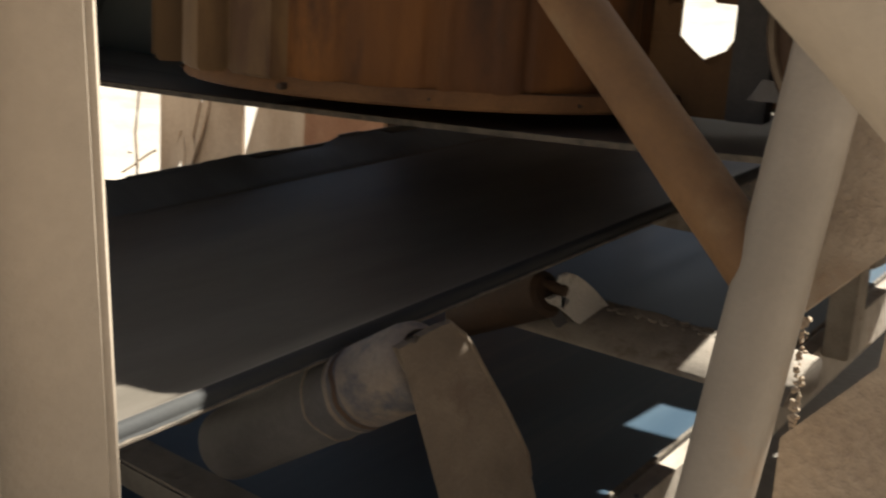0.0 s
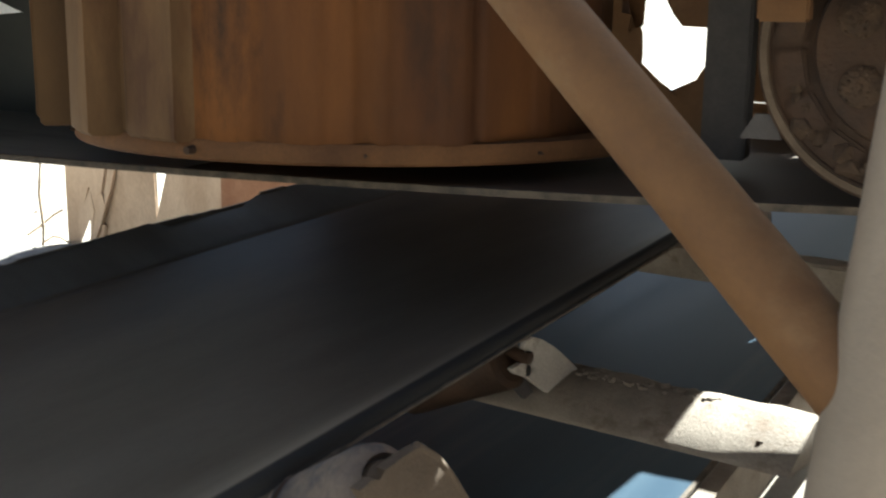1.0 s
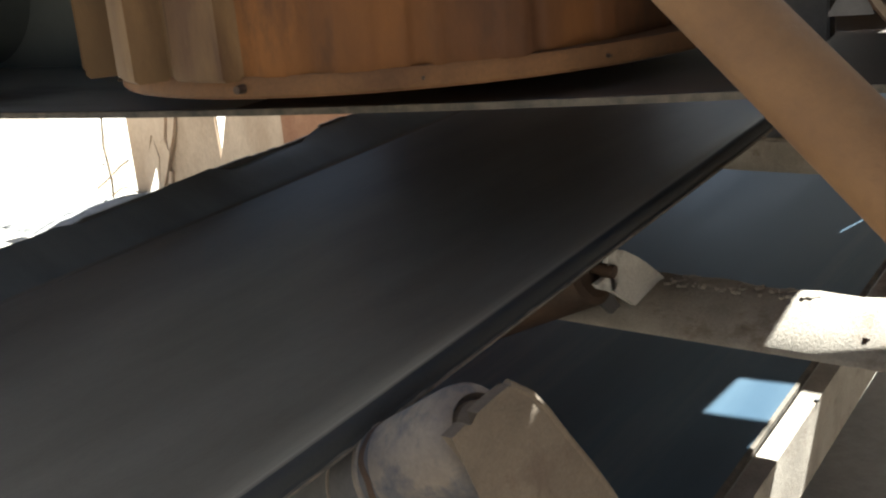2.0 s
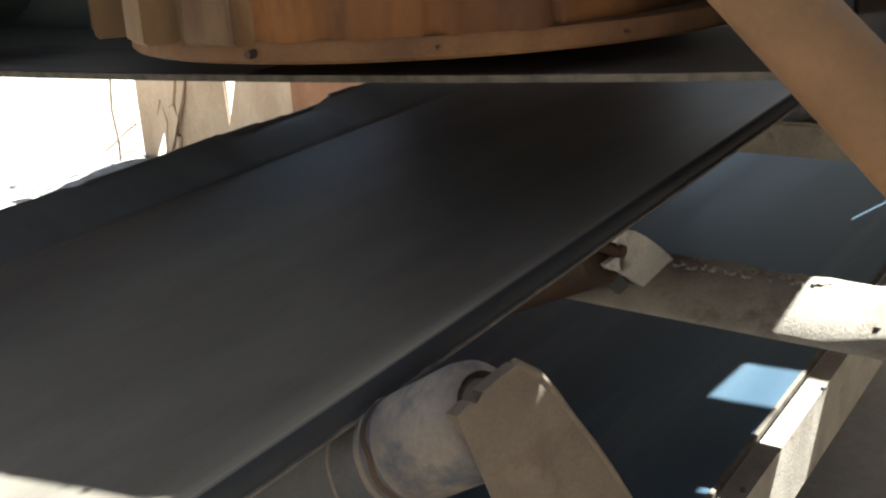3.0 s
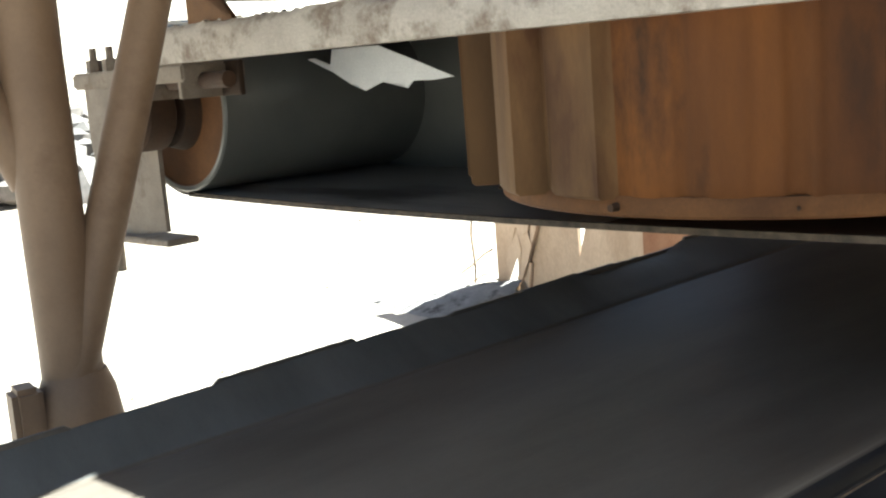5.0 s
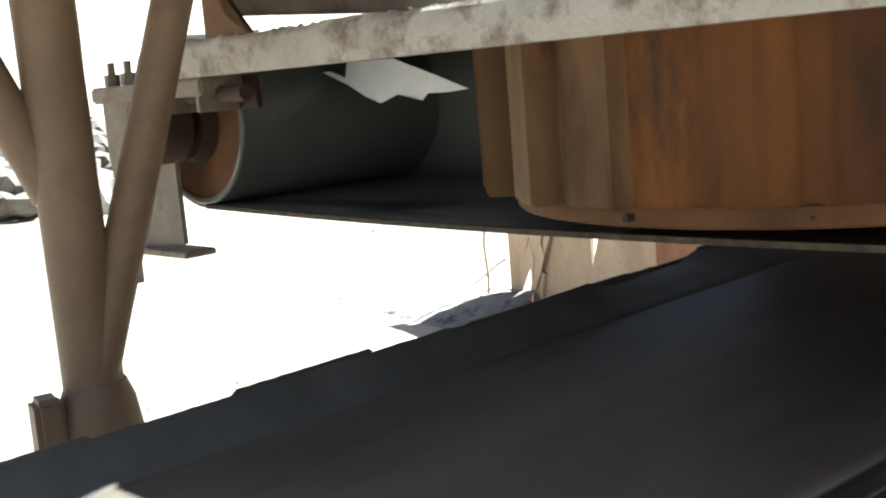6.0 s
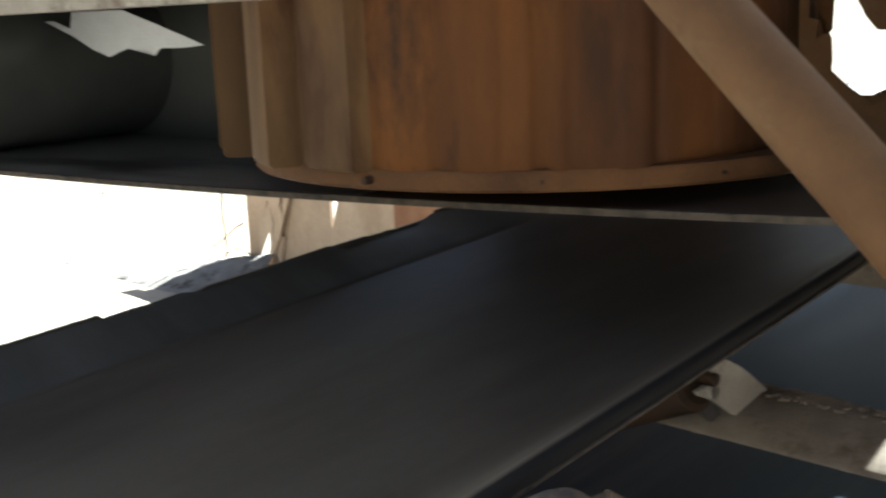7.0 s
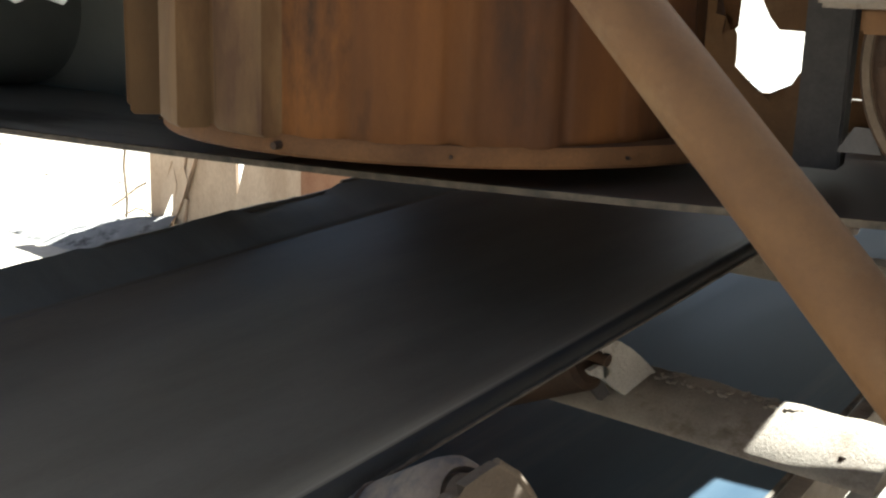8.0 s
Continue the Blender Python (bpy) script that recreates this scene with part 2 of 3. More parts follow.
def build_ground():
    bm = bmesh.new()
    n, rows = 140, []
    for j in range(n + 1):
        row = []
        for i in range(n + 1):
            a, b = 2 * i / n - 1, 2 * j / n - 1
            x, y = math.copysign(abs(a) ** 2.6 * 120, a), math.copysign(abs(b) ** 2.6 * 120, b)
            row.append(bm.verts.new((x, y, ground_z(x, y))))
        rows.append(row)
    for r0, r1 in zip(rows, rows[1:]):
        for k in range(n):
            bm.faces.new((r0[k], r0[k + 1], r1[k + 1], r1[k]))
    g = part("ground", bm, SAND, angle=180)
    tagged(g, "pale sandy ground in full sun", "ground", kind="structure")
    bm = bmesh.new()
    rnd = random.Random(5)
    for k in range(160):
        x, y = rnd.uniform(-14, -1.2), rnd.uniform(-2.5, 6)
        lump(bm, (x, y, ground_z(x, y) + 0.003), rnd.uniform(0.006, 0.022) * (1 + max(0, -x - 5) * 0.2), k)
    st = part("pebbles", bm, DUST)
    tagged(st, "scattered small stones on sandy ground", "pebbles", kind="stuff")


build_ground()


# ---------------------------------------------------------------- main conveyor
def near_x(y):
    return 0.588 - 0.0515 * max(-2.0, min(y, 3.0))


def trough(y, side_noise=0.0):
    """Cross-section of the loaded run, from the far edge to the near edge."""
    n = near_x(y)
    pts = [(-0.6, 0.0 + side_noise), (-0.56, -0.018), (-0.52, -0.036), (-0.486, -0.0485), (-0.470, -0.0545), (-0.464, -0.0590), (-0.458, -0.0580), (-0.43, -0.0585), (-0.3, -0.060),
           (-0.12, -0.061), (0.1, -0.061), (n - 0.30, -0.060), (n - 0.16, -0.057), (n - 0.115, -0.052), (n - 0.085, -0.044),
           (n - 0.054, -0.024), (n - 0.030, -0.007), (n - 0.015, -0.001), (n - 0.003, -0.005), (n, -0.015)]
    return [(x, z + rise(y)) for x, z in pts]


def build_main_belt():
    belt = thing("conveyor_belt", "wide black rubber trough conveyor belt, empty and dusty", "conveyor belt")
    rnd = random.Random(11)
    bm = bmesh.new()
    ys = [-3.6 + 0.06 * k for k in range(185)]
    top, bot, nick, left = [], [], 0.0, 0
    for y in ys:
        if left <= 0:
            nick, left = rnd.choice((0, 0, -0.006, -0.012, 0.004)), rnd.randint(1, 6)
        left -= 1
        sec = trough(y, nick + rnd.uniform(-0.002, 0.002))
        top.append([bm.verts.new((x, y, z)) for x, z in sec])
        bot.append([bm.verts.new((x + (0.004 if x > 0.4 else -0.004 if x < -0.4 else 0), y, z - 0.013)) for x, z in sec])
    w = len(top[0])
    for i in range(len(ys) - 1):
        for k in range(w - 1):
            bm.faces.new((top[i][k], top[i][k + 1], top[i + 1][k + 1], top[i + 1][k]))
            bm.faces.new((bot[i][k], bot[i + 1][k], bot[i + 1][k + 1], bot[i][k + 1]))
        bm.faces.new((top[i][0], top[i + 1][0], bot[i + 1][0], bot[i][0]))
        bm.faces.new((top[i][-1], bot[i][-1], bot[i + 1][-1], top[i + 1][-1]))
    run = part("carrying_run", bm, RUBBER, belt, angle=60)
    # far wing lighter, sky light on it put into the colour; near lip black
    run.data.materials.append(WING_RUBBER)
    run.data.materials.append(BLACK_RUBBER)
    for f in run.data.polygons:
        if f.center.x < -0.468:
            f.material_index = 1
        elif f.center.x > near_x(f.center.y) - 0.017:
            f.material_index = 2
    bm = bmesh.new()
    prev = None
    for k in range(460):
        y = -2.4 + 0.013 * k
        n = near_x(y)
        j = 0.0025 * noise.noise(Vector((y * 30, 0, 0)))
        row = [bm.verts.new((n + a + j, y, rise(y) + b + j)) for a, b in ((0.001, -0.022), (0.0055, -0.023), (0.006, -0.026), (0.002, -0.029))]
        if prev:
            for q in range(4):
                bm.faces.new((prev[q], prev[(q + 1) % 4], row[(q + 1) % 4], row[q]))
        prev = row
    part("edge_strip", bm, FRAY, belt, "frayed pale cut edge of the belt")
    bm = bmesh.new()
    rnd = random.Random(3)
    prev, left, nick = None, 0, 0
    for k in range(420):
        y = -2.2 + 0.014 * k
        if left <= 0:
            nick, left = rnd.choice((0.0, 0.006, 0.012, 0.002, 0.016)), rnd.randint(6, 26)
        left -= 1
        j = nick + 0.0015 * noise.noise(Vector((y * 40, 3, 0)))
        row = [bm.verts.new((-0.603 + a, y, rise(y) + b)) for a, b in ((0.006, -0.014), (0.002, j - 0.006), (-0.006, j - 0.006), (-0.008, -0.02))]
        if prev:
            for q in range(4):
                bm.faces.new((prev[q], prev[(q + 1) % 4], row[(q + 1) % 4], row[q]))
        prev = row
    part("torn_edge", bm, RUBBER, belt, "torn and notched far edge of black rubber")
    return belt


def build_return_belt():
    rb = thing("return_belt", "smooth dark blue return belt with a pale edge", "conveyor belt")
    bm = bmesh.new()
    rows = []
    for k in range(120):
        y = -3.0 + 0.08 * k
        e = 0.675 - 0.067 * max(-2, min(y, 3))
        rows.append([bm.verts.new((x, y, rise(y) - 0.58 + dz)) for x, dz in ((-0.62, 0), (-0.2, -0.006), (0.2, -0.006), (e - 0.1, -0.001), (e, 0.004),
                                                                           (e, -0.008), (0.2, -0.018), (-0.62, -0.012))])
    for a, b in zip(rows, rows[1:]):
        for q in range(8):
            bm.faces.new((a[q], a[(q + 1) % 8], b[(q + 1) % 8], b[q]))
    part("belt_sheet", bm, RUBBER_BLUE, rb, angle=50)
    bm = bmesh.new()
    rows = []
    for k in range(240):
        y = -2.0 + 0.025 * k
        e = 0.675 - 0.067 * max(-2, min(y, 3)) + 0.001 * noise.noise(Vector((y * 25, 1, 0)))
        rows.append([bm.verts.new((e + a, y, rise(y) - 0.576 + b)) for a, b in ((0.0, 0.002), (0.009, 0.0), (0.009, -0.012), (0.0, -0.012))])
    for a, b in zip(rows, rows[1:]):
        for q in range(4):
            bm.faces.new((a[q], a[(q + 1) % 4], b[(q + 1) % 4], b[q]))
    part("edge_strip", bm, FRAY, rb, "pale worn edge")


build_main_belt()
build_return_belt()


def build_stringer(name, x_in, x_out, z_top, label):
    """A channel beam beside the belt on short legs, parallel to the conveyor."""
    st = thing(name, label, "beam")
    bm = bmesh.new()
    d = -0.067 if x_in > 0 else 0.0
    rows = []
    s = 1 if x_out > x_in else -1
    for k in range(60):
        y = -2.6 + 0.14 * k
        o = d * max(-2, min(y, 3))
        rows.append([bm.verts.new((x + o, y, rise(y) + z)) for x, z in ((x_in, z_top), (x_out, z_top), (x_out, z_top - 0.16), (x_in, z_top - 0.16),
                     (x_in, z_top - 0.148), (x_out - s * 0.012, z_top - 0.148), (x_out - s * 0.012, z_top - 0.012), (x_in, z_top - 0.012))])
    for a, b in zip(rows, rows[1:]):
        for q in range(8):
            bm.faces.new((a[q], a[(q + 1) % 8], b[(q + 1) % 8], b[q]))
    part("channel", bm, DUST, st)
    for y in (-1.6, 0.75, 5.0):
        o = d * max(-2, min(y, 3))
        part("leg", block(x_out + o - 0.04, x_out + o + 0.03, y - 0.035, y + 0.035, GROUND_Z - 0.05, rise(y) + z_top - 0.16), DUST, st)
    if s > 0:
        for k, y in enumerate((0.34, 0.42, 0.61, 0.66, 0.87, 1.30)):
            o = d * y
            part("bolt_head", tube((x_in + 0.02 + 0.012 * (k % 3) + o, y, rise(y) + z_top), (x_in + 0.02 + 0.012 * (k % 3) + o, y, rise(y) + z_top + 0.005), 0.006, seg=6), DARK_STEEL, st)
    return st


build_stringer("conveyor_stringer", 0.69, 0.735, -0.585, "dust-caked steel channel beam beside the return belt")
build_stringer("conveyor_stringer", -0.66, -0.76, -0.5, "dust-caked steel channel beam beyond the belt")


# ---------------------------------------------------------------- idlers
def build_near_idler():
    """Troughing idler: wing rollers, a curved end arm with a slot, and a base angle."""
    idl = thing("troughing_idler", "dust-caked troughing idler with a tilted steel roller and curved arm", "idler", group="idlers under the belt")
    y = 0.02
    outer, inner = Vector((0.757, y, 0.008)), Vector((0.310, y, -0.271))
    d = (outer - inner).normalized()
    L = (outer - inner).length
    part("wing_roller", lathe(inner, outer, [(0, 0.03), (0.0, 0.058), (0.006, 0.064), (0.02, 0.0660), (L - 0.13, 0.0660), (L - 0.10, 0.064)]), DARK_STEEL, idl,
         "dark bare steel of the worn roller")
    part("roller_end", lathe(outer - d * 0.135, outer, [(0, 0.0640), (0.003, 0.0668), (0.105, 0.0668), (0.123, 0.064), (0.132, 0.056), (0.135, 0.048), (0.123, 0.044), (0.121, 0.02)]), ROLLER, idl,
         "dust-coated end of the roller, worn in dark patches")
    for back, wide, rad, mat in ((0.150, 0.014, 0.0655, RUST_DARK), (0.168, 0.012, 0.0668, ROLLER), (0.205, 0.030, 0.0640, DARK_STEEL), (0.222, 0.007, 0.0668, ROLLER)):
        ring = bmesh.new()
        q = axes(outer - d * back, outer)
        rows = []
        for k in range(64):
            t = 2 * math.pi * k / 64
            j = 0.007 * noise.noise(Vector((math.cos(t) * 2.2, math.sin(t) * 2.2, back * 40)))
            rows.append([ring.verts.new(q @ Vector(((rad + dr) * math.cos(t), (rad + dr) * math.sin(t), z + j))) for z, dr in ((0, -0.004), (0.002, 0.0012), (wide - 0.002, 0.0012), (wide, -0.004))])
        for k in range(64):
            for e in range(3):
                ring.faces.new((rows[k][e], rows[(k + 1) % 64][e], rows[(k + 1) % 64][e + 1], rows[k][e + 1]))
        part("worn_ring", ring, mat, idl, "ragged worn ring round the roller shell")
    part("end_cap", lathe(outer - d * 0.013, outer + d * 0.012, [(0, 0.042), (0.012, 0.04), (0.02, 0.03), (0.025, 0.018)], seg=28), ARM_DUST, idl)
    part("shaft", tube(outer - d * 0.01, outer + d * 0.022, 0.013, seg=12), DARK_STEEL, idl)
    part("centre_roller", lathe((-0.2, y, -0.205), (0.2, y, -0.205), [(0, 0.055), (0.012, 0.0665), (0.388, 0.0665), (0.4, 0.055)]), ROLLER, idl)
    part("wing_roller", lathe((-0.43, y, -0.235), (-0.655, y, -0.060), [(0, 0.045), (0.012, 0.060), (0.27, 0.060), (0.285, 0.045)]), ROLLER, idl)

    def arm(a, b, t):
        lean = 0.10 * max(0.0, -b) ** 1.2
        return Vector((0.785 + t + lean - 0.02 * b, a, b))
    main = [(-0.043, 0.067), (-0.014, 0.072), (0.016, 0.075), (0.055, 0.048), (0.080, 0.020), (0.112, -0.024), (0.151, -0.076), (0.186, -0.129), (0.217, -0.180), (0.224, -0.217), (0.236, -0.252), (0.242, -0.340), (0.242, -0.500), (0.099, -0.500), (0.099, -0.300), (0.079, -0.191), (0.064, -0.158), (0.036, -0.105), (0.009, -0.079), (-0.027, -0.028), (-0.061, 0.019), (-0.087, 0.058), (-0.064, 0.063), (-0.055, 0.059), (-0.041, 0.036), (-0.010, 0.004), (0.004, -0.019), (0.008, -0.017), (-0.003, 0.002), (-0.021, 0.027), (-0.029, 0.045), (-0.038, 0.051)]
    arm_plate = part("arm", plate(main, 0.014, arm), ARM_DUST, idl, "curved flat arm caked with dust, slotted at its head")
    part("rolled_edge", bent([arm(a, b, 0.010) for a, b in main[2:10]], 0.006, 8), ARM_DUST, arm_plate)
    part("base_angle", block(-0.78, 0.93, 0.09, 0.20, -0.53, -0.47, 0.006), DUST, idl)
    return idl


def build_far_idler(y0, x0):
    """The next idler: short slotted end plate on a heavy cross angle."""
    idl = thing("troughing_idler", "dust-caked idler frame with slotted end plate on a heavy cross beam", "idler", group="idlers under the belt")

    def face(a, b, t):
        return Vector((x0 + t + 0.25 * (a - y0 + 0.05), a, b))
    outline = [(0.974, -0.168), (1.001, -0.160), (1.055, -0.179), (1.061, -0.158), (1.007, -0.130), (1.012, -0.114), (1.035, -0.108), (1.058, -0.117), (1.092, -0.138),
               (1.119, -0.159), (1.150, -0.186), (1.175, -0.210), (1.161, -0.234), (1.157, -0.268), (1.159, -0.300), (1.086, -0.246), (1.016, -0.194), (0.985, -0.180)]
    part("end_plate", plate(outline, 0.012, face), PALE_DUST, idl)
    part("end_plate", plate([(1.000, -0.190), (1.052, -0.211), (1.092, -0.272), (1.074, -0.282), (1.030, -0.235)], 0.01,
                            lambda a, b, t: face(a, b, t) + Vector((-0.03, 0, 0))), DARK_STEEL, idl)
    part("shaft", tube((x0 - 0.06, y0 - 0.085, -0.142), (x0 + 0.012, y0 - 0.085, -0.150), 0.014, seg=12), RUST_DARK, idl)
    part("wing_roller", lathe((x0 - 0.33, y0 - 0.06, -0.30), (x0 - 0.035, y0 - 0.085, -0.165), [(0, 0.05), (0.01, 0.058), (0.315, 0.058), (0.325, 0.045)]), RUST_DARK, idl)
    bm = bmesh.new()
    rows = []
    for k in range(40):
        x = -0.72 + 1.62 * k / 39
        j = 0.010 * noise.noise(Vector((x * 9, 2, 0))) + 0.006 * noise.noise(Vector((x * 31, 4, 0)))
        rows.append([bm.verts.new((x, y0 + a, b + (j if b > -0.215 else 0))) for a, b in ((-0.075, -0.278), (-0.070, -0.266), (0.055, -0.208), (0.095, -0.203), (0.115, -0.214), (0.115, -0.285))])
    for a, b in zip(rows, rows[1:]):
        for q in range(6):
            bm.faces.new((a[q], a[(q + 1) % 6], b[(q + 1) % 6], b[q]))
    for row in (rows[0], rows[-1]):
        bm.faces.new(row)
    part("cross_beam", bm, DUST, idl, angle=50)
    bm = bmesh.new()
    rnd = random.Random(21)
    for k in range(46):
        x = x0 + 0.06 + rnd.random() ** 1.4 * 0.32
        lump(bm, (x, y0 + rnd.uniform(0.04, 0.10), -0.206), rnd.uniform(0.004, 0.012), k)
    tagged(part("caked_dirt", bm, DUST, idl, "lumps of grey dirt on the beam"), kind="stuff")
    part("bolt", tube((0.82, y0 - 0.03, -0.262), (0.82, y0 - 0.02, -0.240), 0.007, seg=6), RUST_DARK, idl)
    return idl


build_near_idler()
build_far_idler(1.10, 0.325)


# a third cross beam further along
def build_last_idler():
    idl = thing("troughing_idler", "dusty idler cross beam further along the belt", "idler", group="idlers under the belt")
    part("cross_beam", block(-0.7, 0.72, 2.02, 2.13, -0.17, -0.075, 0.008), DUST, idl)
    part("wing_roller", lathe((0.10, 2.08, -0.10), (0.44, 2.08, 0.05), [(0, 0.05), (0.01, 0.062), (0.36, 0.062), (0.37, 0.05)]), ROLLER, idl)
    part("foot", block(0.60, 0.68, 2.03, 2.12, -0.46, -0.17, 0.004), DUST, idl)


build_last_idler()


# ---------------------------------------------------------------- magnetic separator across the belt
TURN = 12.5
SEP = pose(0, 0, 0, 0, 0, TURN)
PULLEY_R, PULLEY_Z = 0.232, 0.520
U_LEFT, U_RIGHT = -1.455, 1.263
W_NEAR, W_FAR = 0.50, 1.24
MAG_U, MAG_W = 0.153, 0.970


def casing_radius(deg):
    """Corrugated round tank: deep folds on one side, faint ribs on the rest."""
    def rib(c, half, high, soft=1.2):
        x = abs((deg - c + 180) % 360 - 180)
        return high * max(0.0, min(1.0, (half - x) / soft + 0.5))
    r, deg_ = 0.628, (deg + 180) % 360 - 180
    r -= 0.085 * max(0.0, 1 - abs(deg_) / 48) ** 0.7      # flat side towards the drive end
    for lo, hi, high in ((-178, -158, 0.075), (-157, -144, 0.09), (-143, -130, 0.08), (-129, -109.5, 0.062), (-108.5, -92.8, 0.036)):
        if lo < deg_ < hi:
            f = (deg_ - lo) / (hi - lo)
            r += high * (0.35 + 0.65 * f) * min(1.0, f * 7) * min(1.0, (1 - f) * 14)
    for c, half, high in ((-87, 2.5, 0.004), (-81, 1.0, -0.006), (-74, 3.0, 0.004), (-64.5, 1.4, -0.008), (-62, 1.0, 0.005), (-51, 2.0, 0.005), (-47, 1.0, -0.006), (-33, 2.2, 0.004), (-15, 1.2, 0.004)):
        r += rib(c, half, high)
    return r


def build_separator():
    sep = thing("magnetic_separator", "rusty round suspended magnet with a cross belt running round it", "magnetic separator", SEP)
    # magnet
    bm = bmesh.new()
    seg, rows = 720, []
    for z, inset in ((0.338, 0.008), (0.345, 0.0), (0.38, 0.0), (0.45, 0), (0.55, 0), (0.62, 0), (0.665, 0.0), (0.67, 0.006)):
        row = []
        for k in range(seg):
            deg = 360 * k / seg
            t = radians(deg)
            r = casing_radius(deg) - inset + 0.003 * noise.noise(Vector((math.cos(t) * 6, math.sin(t) * 6, z * 3)))
            row.append(bm.verts.new((MAG_U + r * math.cos(t), MAG_W + r * math.sin(t), z)))
        rows.append(row)
    for lo, hi in zip(rows, rows[1:]):
        for k in range(seg):
            bm.faces.new((lo[k], lo[(k + 1) % seg], hi[(k + 1) % seg], hi[k]))
    bm.faces.new(rows[0][::-1])
    bm.faces.new(rows[-1])
    body = part("magnet_casing", bm, RUST, sep, "round corrugated casing streaked with orange rust", angle=50)
    body.data.materials.append(RUST_OLIVE)
    for f in body.data.polygons:
        if math.degrees(math.atan2(f.center.y - MAG_W, f.center.x - MAG_U)) < -92.6:
            f.material_index = 1
    part("base_rim", lathe((MAG_U, MAG_W, 0.308), (MAG_U, MAG_W, 0.345), [(0, 0.60), (0, 0.629), (0.005, 0.634), (0.018, 0.6345), (0.030, 0.632), (0.036, 0.6285), (0.038, 0.6)], seg=160),
         RUST_PALE, body, "pale dusty rim round the foot of the casing")
    for deg in (-134, -92, -64, -36):
        t = radians(deg - 0.5)
        c = Vector((MAG_U + 0.640 * math.cos(t), MAG_W + 0.640 * math.sin(t), 0.326))
        o = Vector((math.cos(t), math.sin(t), 0))
        size = 0.0085 if deg == -92 else 0.0035
        part("bolt", tube(c - o * 0.01, c + o * size * 1.4, size, size * 0.8, seg=8), RUST_DARK, body)
    # cross belt: one closed loop
    path = []
    for k in range(41):
        u = U_LEFT + (U_RIGHT - U_LEFT) * k / 40
        s = 4 * (k / 40) * (1 - k / 40)
        path.append((u, PULLEY_Z - PULLEY_R - 0.022 * s))
    for k in range(1, 20):
        t = -math.pi / 2 + math.pi * k / 20
        path.append((U_RIGHT + PULLEY_R * math.cos(t), PULLEY_Z + PULLEY_R * math.sin(t)))
    for k in range(21):
        path.append((U_RIGHT + (U_LEFT - U_RIGHT) * k / 20, PULLEY_Z + PULLEY_R - 0.055 * min(1.0, 8 * k / 20 * (1 - k / 20))))
    for k in range(1, 20):
        t = math.pi / 2 + math.pi * k / 20
        path.append((U_LEFT + PULLEY_R * math.cos(t), PULLEY_Z + PULLEY_R * math.sin(t)))
    bm = bmesh.new()
    rings = []
    for i, (u, z) in enumerate(path):
        a, b = path[i - 1], path[(i + 1) % len(path)]
        tx, tz = b[0] - a[0], b[1] - a[1]
        q = math.hypot(tx, tz)
        nx, nz = tz / q, -tx / q
        j = 0.004 * noise.noise(Vector((i * 0.9, 0, 0)))
        rings.append([bm.verts.new((u + nx * o, w, z + nz * o)) for w, o in ((W_NEAR + j, 0.0), (0.8, 0.0), (1.1, 0.0), (W_FAR, 0.0), (W_FAR, 0.011), (1.1, 0.011), (0.8, 0.011), (W_NEAR + j, 0.011))])
    for i in range(len(rings)):
        a, b = rings[i], rings[(i + 1) % len(rings)]
        for q in range(8):
            bm.faces.new((a[q], b[q], b[(q + 1) % 8], a[(q + 1) % 8]))
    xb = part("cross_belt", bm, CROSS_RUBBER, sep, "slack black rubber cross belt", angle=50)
    # light on the tail half and shade elsewhere are put into the colour
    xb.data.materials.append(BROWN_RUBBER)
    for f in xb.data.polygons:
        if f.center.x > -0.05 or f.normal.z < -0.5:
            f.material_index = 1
    bm = bmesh.new()
    rows = []
    for i in range(40):
        u, z = path[i]
        rows.append([bm.verts.new((u, W_NEAR - a, z + b)) for a, b in ((-0.002, 0.001), (0.006, 0.0), (0.006, -0.012), (-0.002, -0.012))])
    for a, b in zip(rows, rows[1:]):
        for q in range(4):
            bm.faces.new((a[q], a[(q + 1) % 4], b[(q + 1) % 4], b[q]))
    part("edge_strip", bm, FRAY, xb, "worn tan edge of the cross belt")
    # pulleys
    for u, lumps in ((U_LEFT, False), (U_RIGHT, True)):
        pl = part("pulley", lathe((u, W_NEAR - 0.012, PULLEY_Z), (u, W_FAR + 0.012, PULLEY_Z),
                  [(0.03, 0.19), (0.0, 0.216), (0.0, 0.226), (0.006, 0.2305), (0.758, 0.2305), (0.764, 0.226), (0.764, 0.2)], seg=72), RUST_DARK if lumps else SKIRT_GREY, sep,
                  "dark worn pulley drum")
        rim = RUST_PALE if not lumps else RUST_DARK
        part("end_disc", lathe((u, W_NEAR - 0.006, PULLEY_Z), (u, W_NEAR + 0.05, PULLEY_Z), [(0.0, 0.218), (-0.004, 0.221), (-0.004, 0.212), (0.012, 0.204), (0.02, 0.13), (0.024, 0.1)], seg=56),
             RUST_PALE if not lumps else RUST_DARK, pl, "rusty end disc")
        part("shaft", tube((u, 0.30 if not lumps else W_NEAR - 0.05, PULLEY_Z), (u, 1.30, PULLEY_Z), 0.038, seg=20), RUST_DARK, pl)
